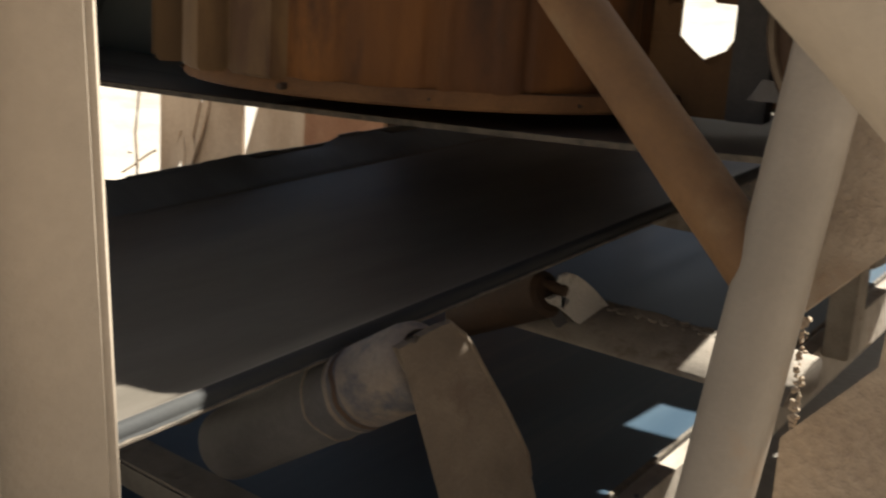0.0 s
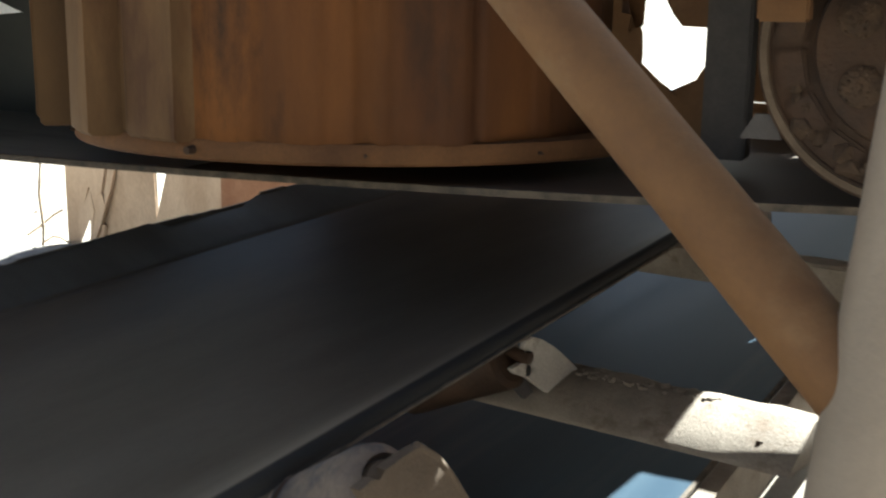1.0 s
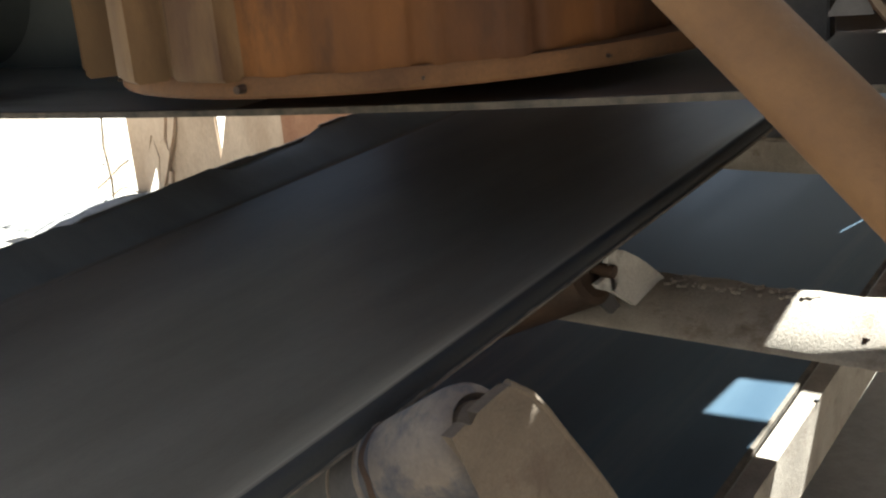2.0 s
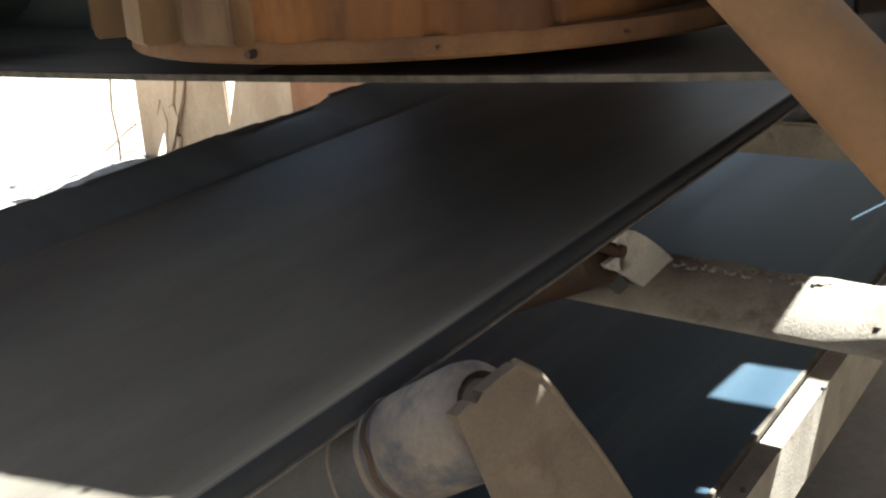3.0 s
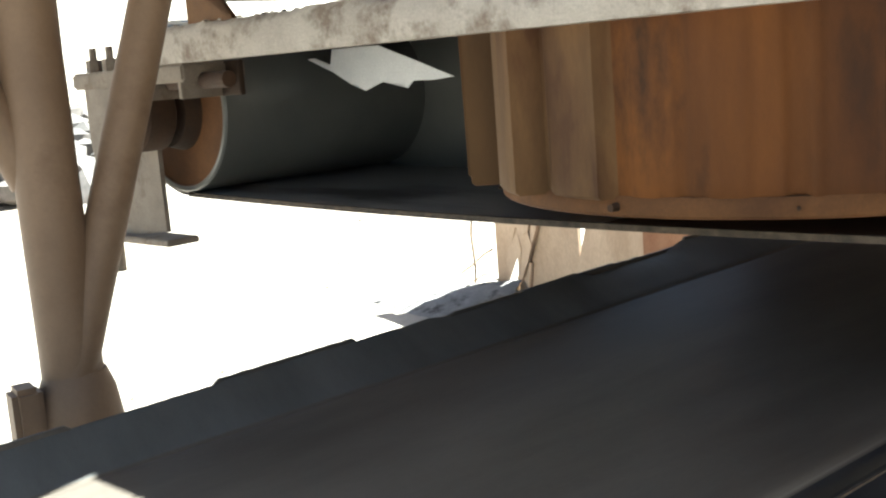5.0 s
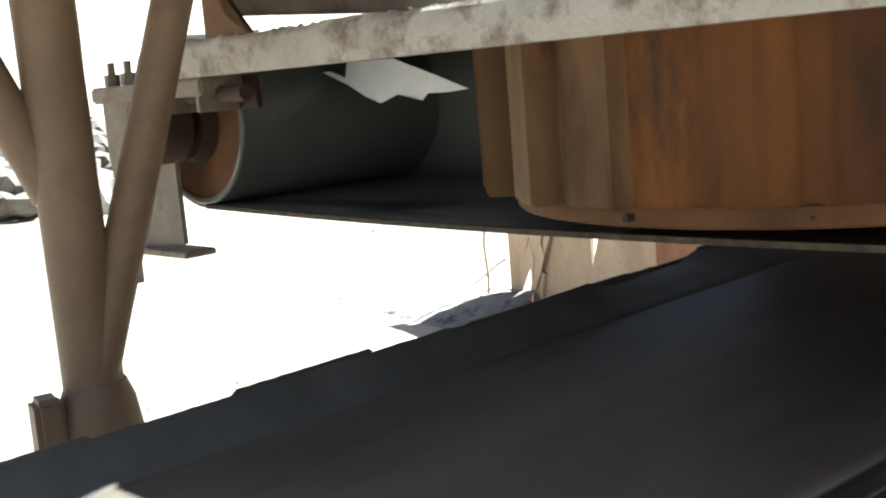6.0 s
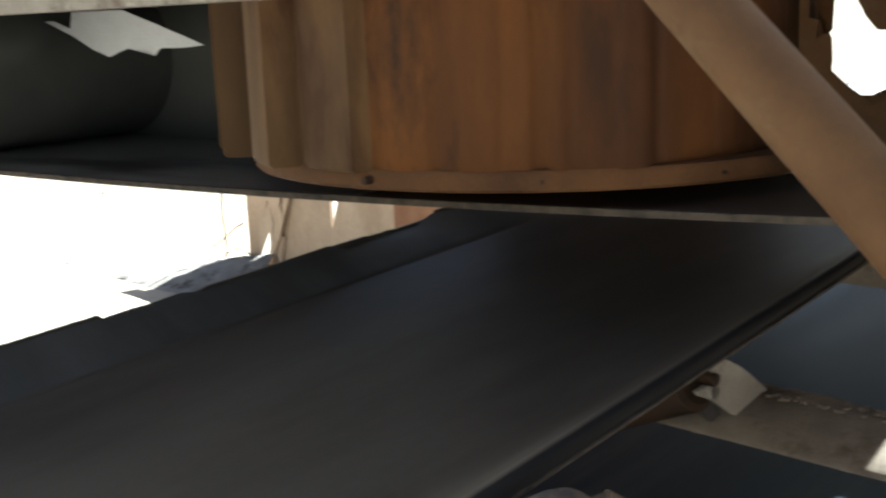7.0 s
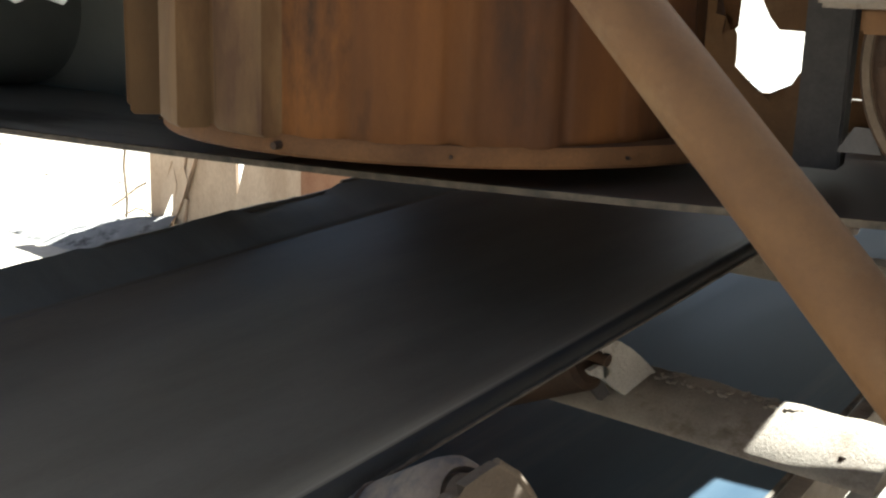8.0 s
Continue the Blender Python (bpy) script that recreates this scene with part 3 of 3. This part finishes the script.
        if lumps:
            part("hub_ring", lathe((u, W_NEAR - 0.03, PULLEY_Z), (u, W_NEAR + 0.03, PULLEY_Z), [(0.02, 0.150), (0.0, 0.145), (0.0, 0.045), (0.02, 0.04)], seg=36), RUST_DARK, pl)
            for k in range(6):
                t = 2 * math.pi * k / 6 + 0.62
                c = (u + 0.098 * math.cos(t), W_NEAR - 0.036, PULLEY_Z + 0.098 * math.sin(t))
                b = lathe((c[0], c[1] + 0.012, c[2]), (c[0], c[1] - 0.012, c[2]), [(0, 0.030), (0.008, 0.031), (0.016, 0.024), (0.020, 0.010)], seg=20)
                for q in range(26):
                    a, rr = q * 2.4, 0.029 * (q / 26) ** 0.5
                    lump(b, (c[0] + rr * math.cos(a), c[1] - 0.006 + 0.010 * q / 26, c[2] + rr * math.sin(a)), 0.0052, k * 26 + q, 1)
                part("bolt_head", b, RUST_CRUST, pl, "bolt head crusted with rust")
            for k in range(16):
                t = 2 * math.pi * (k + 0.5) / 16
                m = Matrix.Translation((u + 0.182 * math.cos(t), W_NEAR - 0.010, PULLEY_Z + 0.182 * math.sin(t))) @ Matrix.Rotation(-t, 4, "Y")
                part("rim_block", block(-0.022, 0.022, -0.008, 0.008, -0.030, 0.030, 0.005, m=m), RUST_DARK, pl)
            part("rim_lip", lathe((u, W_NEAR - 0.016, PULLEY_Z), (u, W_NEAR, PULLEY_Z), [(0.014, 0.212), (0.0, 0.216), (0.0, 0.226), (0.014, 0.229)], seg=72), ARM_DUST, pl, "pale dusty lip of the pulley")
            b = bmesh.new()
            rnd = random.Random(4)
            for k in range(26):
                t = radians(200 + 140 * k / 26)
                r = 0.186 + rnd.uniform(-0.01, 0.012)
                lump(b, (u + r * math.cos(t), W_NEAR - 0.008, PULLEY_Z + r * math.sin(t)), rnd.uniform(0.010, 0.022), k + 50, 1)
            tagged(part("caked_dirt", b, RUST_CRUST, pl), kind="stuff")
        else:
            part("hub_ring", lathe((u, W_NEAR - 0.05, PULLEY_Z), (u, W_NEAR + 0.02, PULLEY_Z), [(0.0, 0.05), (0.0, 0.10), (0.05, 0.115), (0.07, 0.115)], seg=36), RUST_DARK, pl)
    # frame
    def beam(w0, w1, name, label, first=-1.66):
        bm = bmesh.new()
        rows = []
        for k in range(130):
            u = first + (1.54 - first) * k / 129
            j = 0.010 * max(0, noise.noise(Vector((u * 7, w0 * 9, 0)))) + 0.007 * noise.noise(Vector((u * 26, 2, 0)))
            top = 0.722 + j
            rows.append([bm.verts.new((u + (0.45 * (b - 0.68) if k == 0 else 0), a, b)) for a, b in ((w0, 0.637), (w0 - 0.004, 0.66), (w0, 0.705 + 0.5 * j), (w0 + 0.012, top), (w1 - 0.01, top + 0.4 * j), (w1, 0.712), (w1, 0.637))])
        for a, b in zip(rows, rows[1:]):
            for q in range(7):
                bm.faces.new((a[q], a[(q + 1) % 7], b[(q + 1) % 7], b[q]))
        bm.faces.new(rows[0])
        bm.faces.new(rows[-1])
        return part(name, bm, PALE_DUST, sep, label, angle=55)
    fb = beam(0.255, 0.315, "frame_beam", "steel frame beam caked with pale dust", -1.32)
    bm = bmesh.new()
    rnd = random.Random(31)
    for k in range(90):
        u = rnd.uniform(-1.25, 1.4)
        lump(bm, (u, rnd.uniform(0.258, 0.305), 0.724), rnd.uniform(0.003, 0.008), k, 0.5)
    tagged(part("caked_dirt", bm, PALE_DUST, fb), kind="stuff")
    beam(1.27, 1.33, "frame_beam", "steel frame beam caked with pale dust")
    for u in (-1.0, 1.42):
        part("cross_tie", block(u - 0.03, u + 0.03, 0.315, 1.27, 0.775, 0.82, 0.004), DUST, sep)
    part("side_skirt", block(-1.75, 0.45, 1.226, 1.233, 0.262, 0.755, 0), SKIRT_GREY, sep, "smooth grey-green side sheet on the far side")
    # bearings
    for u, left in ((U_LEFT, True), (U_RIGHT, False)):
        br = part("mounting_plate", block(u - (0.145 if left else 0.26), u + (0.40 if left else 0.27), 0.262, 0.445, 0.592 if left else 0.585, 0.636, 0.006), DUST, sep, "dust-caked bearing plate")
        if left:
            part("bearing_housing", lathe((u, 0.33, PULLEY_Z), (u, 0.43, PULLEY_Z), [(0, 0.06), (0, 0.095), (0.012, 0.105), (0.088, 0.105), (0.1, 0.09), (0.1, 0.05)], seg=32),
                 RUST_DARK, br, "dark rusty bearing housing")
        else:
            part("neck", block(u - 0.22, u - 0.15, 0.38, 0.44, 0.552, 0.586, 0.004), BROWN_PAINT, br)
        for du in ((-0.085, 0.003) if left else (-0.22, 0.22)):
            part("bolt", tube((u + du, 0.30, 0.60), (u + du, 0.30, 0.70 if left else 0.66), 0.010, seg=6), DUST, br)
            part("nut", tube((u + du, 0.30, 0.637), (u + du, 0.30, 0.668), 0.021, seg=6), DUST, br)
        if left:
            part("end_gusset", plate([(u + 0.06, 0.637), (u + 0.11, 0.76), (u + 0.20, 0.775), (u + 0.20, 0.637)], 0.012, lambda a, b, t: Vector((a, 0.318 + t, b))), DUST, br)
    for u in (-1.235, -1.085):
        part("stiffener", block(u - 0.008, u + 0.008, 0.27, 0.40, 0.552, 0.636, 0.002), DUST, sep)
    part("stiffener", block(-1.25, -1.0, 0.385, 0.40, 0.552, 0.636, 0.002), RUST_DARK, sep)
    part("spacer_tube", tube((-1.20, 0.32, 0.592), (-1.12, 0.32, 0.592), 0.018, seg=14), RUST_DARK, sep)
    part("spacer_tube", tube((-1.05, 0.32, 0.592), (-0.95, 0.32, 0.592), 0.020, seg=14), RUST_DARK, sep)
    part("gusset", plate([(-1.02, 0.715), (-0.83, 0.715), (-0.93, 0.77), (-0.97, 0.86), (-1.02, 0.9)], 0.012, lambda a, b, t: Vector((a, 0.27 + t, b))), BROWN_PAINT, sep,
         "tan gusset plate standing on the beam")
    hang = part("hanging_bracket", plate([(-1.80, 0.60), (-1.44, 0.60), (-1.435, 0.19), (-1.74, 0.165), (-1.80, 0.44)], 0.014, lambda a, b, t: Vector((a, 0.40 + t, b))), DUST, sep,
                "dusty steel bracket with a foot flange")
    part("flange", block(-1.75, -1.37, 0.36, 0.46, 0.158, 0.176, 0.003), DUST, hang)
    part("stub", tube((-1.72, 0.40, 0.06), (-1.72, 0.40, 0.17), 0.02, seg=10), DUST, hang)
    # uprights and sheets between the pulleys at the drive end
    part("upright", block(0.885, 0.968, 0.88, 0.96, 0.30, 0.752, 0.004), DARK_STEEL, sep, "dark steel upright")
    # gap's lower tip is cut out in place of sunlit rust on the sheet
    torn = bmesh.new()
    for piece in ([(0.56, 0.30), (0.882, 0.30), (0.886, 0.478), (0.867, 0.447), (0.847, 0.419), (0.838, 0.413), (0.830, 0.414), (0.795, 0.443), (0.761, 0.475), (0.56, 0.475)],
                  [(0.56, 0.4752), (0.761, 0.4752), (0.762, 0.493), (0.760, 0.533), (0.755, 0.543), (0.745, 0.540), (0.732, 0.531), (0.737, 0.565), (0.718, 0.570), (0.56, 0.570)],
                  [(0.640, 0.5702), (0.718, 0.5702), (0.712, 0.600), (0.724, 0.640), (0.715, 0.680), (0.725, 0.755), (0.645, 0.755)],
                  [(0.56, 0.5702), (0.620, 0.5702), (0.618, 0.755), (0.56, 0.755)]):
        plate(piece, 0.006, lambda a, b, t: Vector((a, 0.90 + t, b)), bm=torn)
    part("side_sheet", torn, BROWN_PAINT, sep, "torn rusty side sheet, its gap's lower tip in place of sunlit rust")
    part("torn_flap", plate([(0.713, 0.595), (0.722, 0.575), (0.737, 0.562), (0.733, 0.533), (0.744, 0.538), (0.752, 0.548), (0.748, 0.60), (0.735, 0.63)], 0.004,
                            lambda a, b, t: Vector((a, 0.93 + t + 0.5 * (b - 0.53), b))), RUST_PALE, sep, "crumpled flap of torn sheet")
    part("side_sheet", plate([(0.836, 0.545), (0.884, 0.543), (0.884, 0.755), (0.790, 0.755), (0.800, 0.60), (0.817, 0.568)], 0.006, lambda a, b, t: Vector((a, 0.90 + t, b))), BROWN_PAINT, sep,
         "rusty side sheet above the gap")
    part("lug_plate", plate([(1.012, 0.378), (1.034, 0.416), (1.06, 0.416), (1.075, 0.378)], 0.006, lambda a, b, t: Vector((a, 0.505 + t, b))), DARK_STEEL, sep)
    # unseen plates over the tail end, high above the beam, added for shade
    part("hood_plate", block(-1.62, -0.145, -0.50, 1.33, 1.10, 1.108, 0), DUST, sep, "unseen steel plate on struts, added to shade the belt")
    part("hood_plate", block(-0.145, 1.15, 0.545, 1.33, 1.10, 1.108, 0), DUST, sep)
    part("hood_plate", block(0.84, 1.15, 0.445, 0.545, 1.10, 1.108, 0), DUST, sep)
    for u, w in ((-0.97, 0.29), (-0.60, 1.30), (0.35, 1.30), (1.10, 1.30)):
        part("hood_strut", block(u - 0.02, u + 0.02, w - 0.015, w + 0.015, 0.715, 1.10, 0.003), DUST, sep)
    # near-white jagged plate added in place of a bright patch of light
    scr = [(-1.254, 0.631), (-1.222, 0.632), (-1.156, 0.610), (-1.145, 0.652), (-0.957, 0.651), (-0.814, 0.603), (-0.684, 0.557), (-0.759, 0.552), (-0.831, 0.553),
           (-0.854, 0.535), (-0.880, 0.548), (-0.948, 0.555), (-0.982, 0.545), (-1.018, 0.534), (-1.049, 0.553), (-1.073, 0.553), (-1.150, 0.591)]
    part("scraper_sheet", plate(scr, 0.004, lambda a, b, t: Vector((a, 0.80 + t, b))), BRIGHT_PATCH, sep, "pale jagged plate in place of a bright patch of light")
    return sep


build_separator()


# ---------------------------------------------------------------- supports
def build_near_frame():
    fr = thing("support_frame", "leaning tan steel pipe post with a rusty diagonal brace", "steel frame")

    def post_at(z):
        return Vector((1.3135 + 0.045 * (z - 0.3), -0.101 + 0.203 * (z - 0.3), z))
    part("post", tube(post_at(-0.97), post_at(1.75), 0.0386, seg=36, rings=30, wobble=0.0012), TAN_PAINT, fr, "dusty tan pipe post")
    lo, run = Vector((1.3080, -0.1052, 0.2652)), Vector((-1.1093, 0.161, 1.0))
    part("brace", tube(lo, lo + run * 1.15, 0.0328, seg=36, rings=30, wobble=0.001), BROWN_PAINT, fr, "rusty brown pipe brace")
    # unseen pipe and strut added sunward to keep the brace in shade
    up = TO_SUN * 1.16
    part("upper_brace", tube(lo + up - run * 0.1, lo + up + run * 0.75, 0.045, seg=24, rings=8), BROWN_PAINT, fr, "unseen brown pipe added to shade the brace")
    part("strut", tube(post_at(1.30), lo + up - run * 0.02, 0.03, seg=20), BROWN_PAINT, fr)
    foot = post_at(-0.95)
    part("base_plate", block(foot.x - 0.09, foot.x + 0.09, foot.y - 0.09, foot.y + 0.09, -0.965, -0.935), DUST, fr)
    return fr


def build_far_frame():
    fr = thing("support_frame", "tan steel pipe post with two diagonal pipes beyond the belt", "steel frame")
    x, y = -0.80, -0.372
    part("post", tube((x, y - 0.0, -0.97), (x, y - 0.01, 1.9), 0.062, seg=36, rings=30, wobble=0.0015), TAN_BROWN, fr)
    part("diagonal", tube((x + 0.022, -0.412, -0.08), (x, 0.20, 1.75), 0.043, seg=32, rings=24, wobble=0.001), TAN_BROWN, fr)
    part("diagonal", tube((x - 0.02, -0.40, 0.42), (x, -0.95, 1.75), 0.045, seg=32, rings=24, wobble=0.001), TAN_BROWN, fr)
    part("sleeve", lathe((x, y, -0.2), (x, y, 0.03), [(0, 0.09), (0.12, 0.088), (0.19, 0.078), (0.23, 0.063)], seg=32), TAN_BROWN, fr, "flared sleeve at the foot of the post")
    part("side_clamp", block(x - 0.03, x + 0.05, y - 0.135, y - 0.075, -0.16, 0.02, 0.012), TAN_BROWN, fr)
    part("base_plate", block(x - 0.12, x + 0.12, y - 0.12, y + 0.12, -0.965, -0.935), DUST, fr)
    return fr


def build_leg():
    """Wide flat leg behind the near post; its slanting cut-out stands in for a sunlit patch."""
    leg = thing("steel_leg", "stained tan flat leg, cut open in place of a sunlit patch", "steel leg")

    def at(a, b, t):
        return Vector((a - 0.09 * b, -0.0769 + 0.203 * b + t, b))
    upper = [(1.325, 1.7), (1.454, 1.7), (1.454, 0.34), (1.435, 0.318), (1.341, 0.226), (1.325, 0.21)]
    lower = [(1.333, 0.092), (1.339, 0.099), (1.425, 0.190), (1.454, 0.22), (1.454, -0.99), (1.333, -0.99)]
    side = [(1.435, 0.318), (1.454, 0.34), (1.454, 0.22), (1.425, 0.190)]
    part("upper_plate", plate(upper, 0.010, at), CONCRETE, leg)
    part("lower_plate", plate(lower, 0.010, at), CONCRETE, leg)
    part("edge_bar", plate(side, 0.010, at), CONCRETE, leg)
    part("flange", plate([(1.454, 1.7), (1.462, 1.7), (1.462, -0.99), (1.454, -0.99)], 0.06, at), CONCRETE, leg)
    part("bolt", tube(at(1.413, 0.461, -0.01), at(1.413, 0.461, 0.02), 0.010, 0.006, seg=8), RUST_DARK, leg)
    clod = bmesh.new()
    rnd = random.Random(14)
    for k in range(70):
        f = rnd.random()
        lump(clod, at(1.339 + rnd.random() ** 2 * 0.008, 0.10 + 0.12 * f, 0.004), rnd.uniform(0.0015, 0.004), k, 1)
    tagged(part("caked_dirt", clod, CONCRETE, leg, "crumbs of dirt along the cut-out made for a sunlit patch"), kind="stuff")
    return leg


def build_foreground():
    col = thing("steel_column", "flat tan painted steel column close beside the walkway", "column")
    m = pose(1.3947, -0.9203, 0.40, 0, 0, 52) @ pose(0, 0, 0, 0, -2.5, 0)
    part("flange", block(-0.09, 0.0, -0.008, 0.008, -1.36, 1.4, 0.003, m=m), TAN_PAINT, col)
    part("web", block(-0.05, -0.042, -0.07, -0.008, -1.36, 1.4, 0.002, m=m), TAN_PAINT, col)
    part("base_plate", block(1.26, 1.44, -1.1, -0.9, -0.965, -0.94), DUST, col)
    pipe = thing("diagonal_pipe", "dusty tan steel pipe slanting up from the ground", "pipe")
    c, d = Vector((1.650, -0.913, 0.567)), Vector((0.69, 0.25, -0.69))
    part("tube", tube(c + d * 2.2, c - d * 1.6, 0.030, seg=28, rings=12), TAN_PAINT, pipe)
    part("foot_plate", block(3.05, 3.27, -0.46, -0.26, -0.975, -0.935), DUST, pipe)


def build_shade_deck():
    """Unseen steel deck and walls added over the belt beyond the separator to block light, with a notch in its side for
    a sun patch.
    """
    cover = thing("shade_deck", "unseen steel deck added above the conveyor for shade", "steel deck")
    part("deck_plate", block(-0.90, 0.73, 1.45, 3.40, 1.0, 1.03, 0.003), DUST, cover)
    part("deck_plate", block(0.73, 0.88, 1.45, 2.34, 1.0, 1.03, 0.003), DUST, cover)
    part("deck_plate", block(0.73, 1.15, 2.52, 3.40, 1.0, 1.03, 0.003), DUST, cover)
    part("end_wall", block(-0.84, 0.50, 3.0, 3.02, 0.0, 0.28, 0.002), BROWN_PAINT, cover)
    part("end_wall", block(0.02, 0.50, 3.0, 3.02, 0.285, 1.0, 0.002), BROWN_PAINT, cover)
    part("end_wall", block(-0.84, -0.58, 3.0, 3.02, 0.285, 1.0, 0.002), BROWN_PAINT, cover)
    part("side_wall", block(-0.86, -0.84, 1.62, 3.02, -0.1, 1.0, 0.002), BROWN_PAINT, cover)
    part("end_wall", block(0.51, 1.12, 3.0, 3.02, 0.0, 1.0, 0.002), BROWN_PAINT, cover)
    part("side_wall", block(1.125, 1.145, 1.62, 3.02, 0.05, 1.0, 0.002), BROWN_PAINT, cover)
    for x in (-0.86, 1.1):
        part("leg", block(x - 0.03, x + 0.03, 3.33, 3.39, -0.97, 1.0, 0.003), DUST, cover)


def build_bounce_wall():
    """Unseen plain sheet wall added to close the drive side and cut bounced light."""
    wall = part("wall_east", block(1.75, 1.80, 0.35, 4.2, GROUND_Z - 0.05, 2.3, 0.004), BROWN_PAINT)
    tagged(wall, "unseen brown sheet wall added to cut bounced light", "wall", kind="structure")


build_bounce_wall()
build_shade_deck()
build_near_frame()
build_far_frame()
build_leg()
build_foreground()


# ---------------------------------------------------------------- beyond the belt
def build_background():
    sheet = thing("torn_sheeting", "torn tan sheeting hanging with ragged gaps", "sheeting")
    y = 3.13

    def at(a, b, t):
        return Vector((a, y + t + 0.05 * math.sin(a * 7), b))
    z0, z1 = -0.97, -0.02
    strips = [[(-4.33, z1), (-3.79, z1), (-3.80, -0.24), (-3.861, -0.439), (-3.921, -0.469), (-4.052, -0.434), (-4.138, -0.552), (-4.223, -0.705), (-4.273, -0.827), (-4.29, z0), (-4.33, z0), (-4.295, -0.5)],
              [(-4.035, -0.432), (-3.861, -0.446), (-3.83, -0.52), (-3.88, -0.633), (-4.023, -0.754), (-4.10, z0), (-4.14, z0), (-4.054, -0.81), (-4.012, -0.683), (-3.971, -0.565)],
              [(-3.715, z1), (-3.49, z1), (-3.49, -0.248), (-3.479, -0.571), (-3.519, -0.74), (-3.55, z0), (-4.07, z0), (-4.027, -0.806), (-3.88, -0.633), (-3.83, -0.52), (-3.776, -0.424), (-3.717, -0.234)],
              [(-3.29, z1), (-2.80, z1), (-2.80, z0), (-3.55, z0), (-3.519, -0.74), (-3.479, -0.571), (-3.403, -0.429), (-3.293, -0.231)]]
    for s in strips:
        part("strip", plate(s, 0.02, at), SACKING, sheet)
    for k, pts in enumerate((((-4.02, -0.42), (-3.99, -0.55), (-4.05, -0.68), (-4.16, -0.86)), ((-3.90, -0.38), (-3.93, -0.52), (-3.88, -0.64), (-3.96, -0.9)),
                            ((-4.10, -0.40), (-4.13, -0.52), (-4.18, -0.60), (-4.26, -0.72)), ((-3.52, -0.78), (-3.47, -0.88), (-3.5, -0.96)))):
        fine = []
        for a, b in zip(pts, pts[1:]):
            fine += [(a[0] + (b[0] - a[0]) * q / 4, a[1] + (b[1] - a[1]) * q / 4) for q in range(4)]
        fine.append(pts[-1])
        part("strand", bent([at(a, b, 0.03) for a, b in fine], 0.013 + 0.004 * (k % 3), 8), SACKING, sheet)
    part("rail", block(-4.4, -2.4, y - 0.02, y + 0.06, -0.05, 0.02), DUST, sheet)
    pier = thing("brick_pier", "red-brown plastered pier behind the belt", "pier")
    part("shaft", block(-2.80, -1.7, y - 0.1, y + 0.5, GROUND_Z - 0.05, 0.9, 0.01), BRICK_RED, pier)
    # low grey mound put on the ground in place of a cast shadow
    bm = bmesh.new()
    n, rows = 26, []
    for i in range(n + 1):
        f = i / n
        cx, cy = -4.98 + 0.95 * f, 2.56 + 0.62 * f
        half = 0.02 + 0.36 * math.sin(min(1, f * 1.5) * math.pi / 2)
        row = []
        for k in range(13):
            g = k / 6 - 1
            z = GROUND_Z - 0.02 + (0.03 + 0.17 * f) * (1 - g * g) + 0.02 * noise.noise(Vector((f * 9, g * 4, 0)))
            row.append(bm.verts.new((cx - 0.55 * g * half, cy + g * half, z)))
        rows.append(row)
    for a, b in zip(rows, rows[1:]):
        for k in range(12):
            bm.faces.new((a[k], a[k + 1], b[k + 1], b[k]))
    rnd = random.Random(2)
    for k in range(40):
        f = rnd.uniform(0.45, 1)
        lump(bm, (-4.98 + 0.95 * f + rnd.uniform(-0.1, 0.1), 2.56 + 0.62 * f + rnd.uniform(-0.2, 0.2), GROUND_Z + 0.08 * f), rnd.uniform(0.015, 0.05), k)
    tagged(part("dirt_mound", bm, SHADOW_GREY), "low grey mound in place of a shadow on sandy ground", "dirt mound")
    # dry stalks
    for k, (pts, r) in enumerate((([(-4.95, 3.3, -0.86), (-4.75, 3.25, -0.78), (-4.5, 3.2, -0.66), (-4.3, 3.12, -0.60)], 0.008),
                                  ([(-4.8, 3.3, -0.9), (-4.6, 3.25, -0.82), (-4.45, 3.2, -0.80), (-4.28, 3.15, -0.81)], 0.007),
                                  ([(-4.43, 3.05, -0.97), (-4.40, 3.05, -0.7), (-4.44, 3.06, -0.5), (-4.41, 3.07, -0.2)], 0.010))):
        tagged(part("dry_stalk", bent(pts, r, 8), TWIG), "thin dry brown stalk leaning at the sheeting", "twig", "dry stalks")
    # rubble far off
    bm = bmesh.new()
    rnd = random.Random(9)
    for k in range(420):
        a, f = rnd.uniform(0, 2 * math.pi), rnd.random() ** 0.6
        x, yy = -13.5 + 3.2 * f * math.cos(a), 1.2 + 2.4 * f * math.sin(a)
        lump(bm, (x, yy, ground_z(x, yy) + (1 - f) * 1.2 * rnd.uniform(0.55, 1)), rnd.uniform(0.12, 0.34), k, 0.8)
    tagged(part("rubble_pile", bm, SLAG), "dark grey pile of broken rubble in the distance", "rubble", kind="stuff")


build_background()


def motions():
    """Everything stands still but the camera, whose path is keyed above."""


motions()
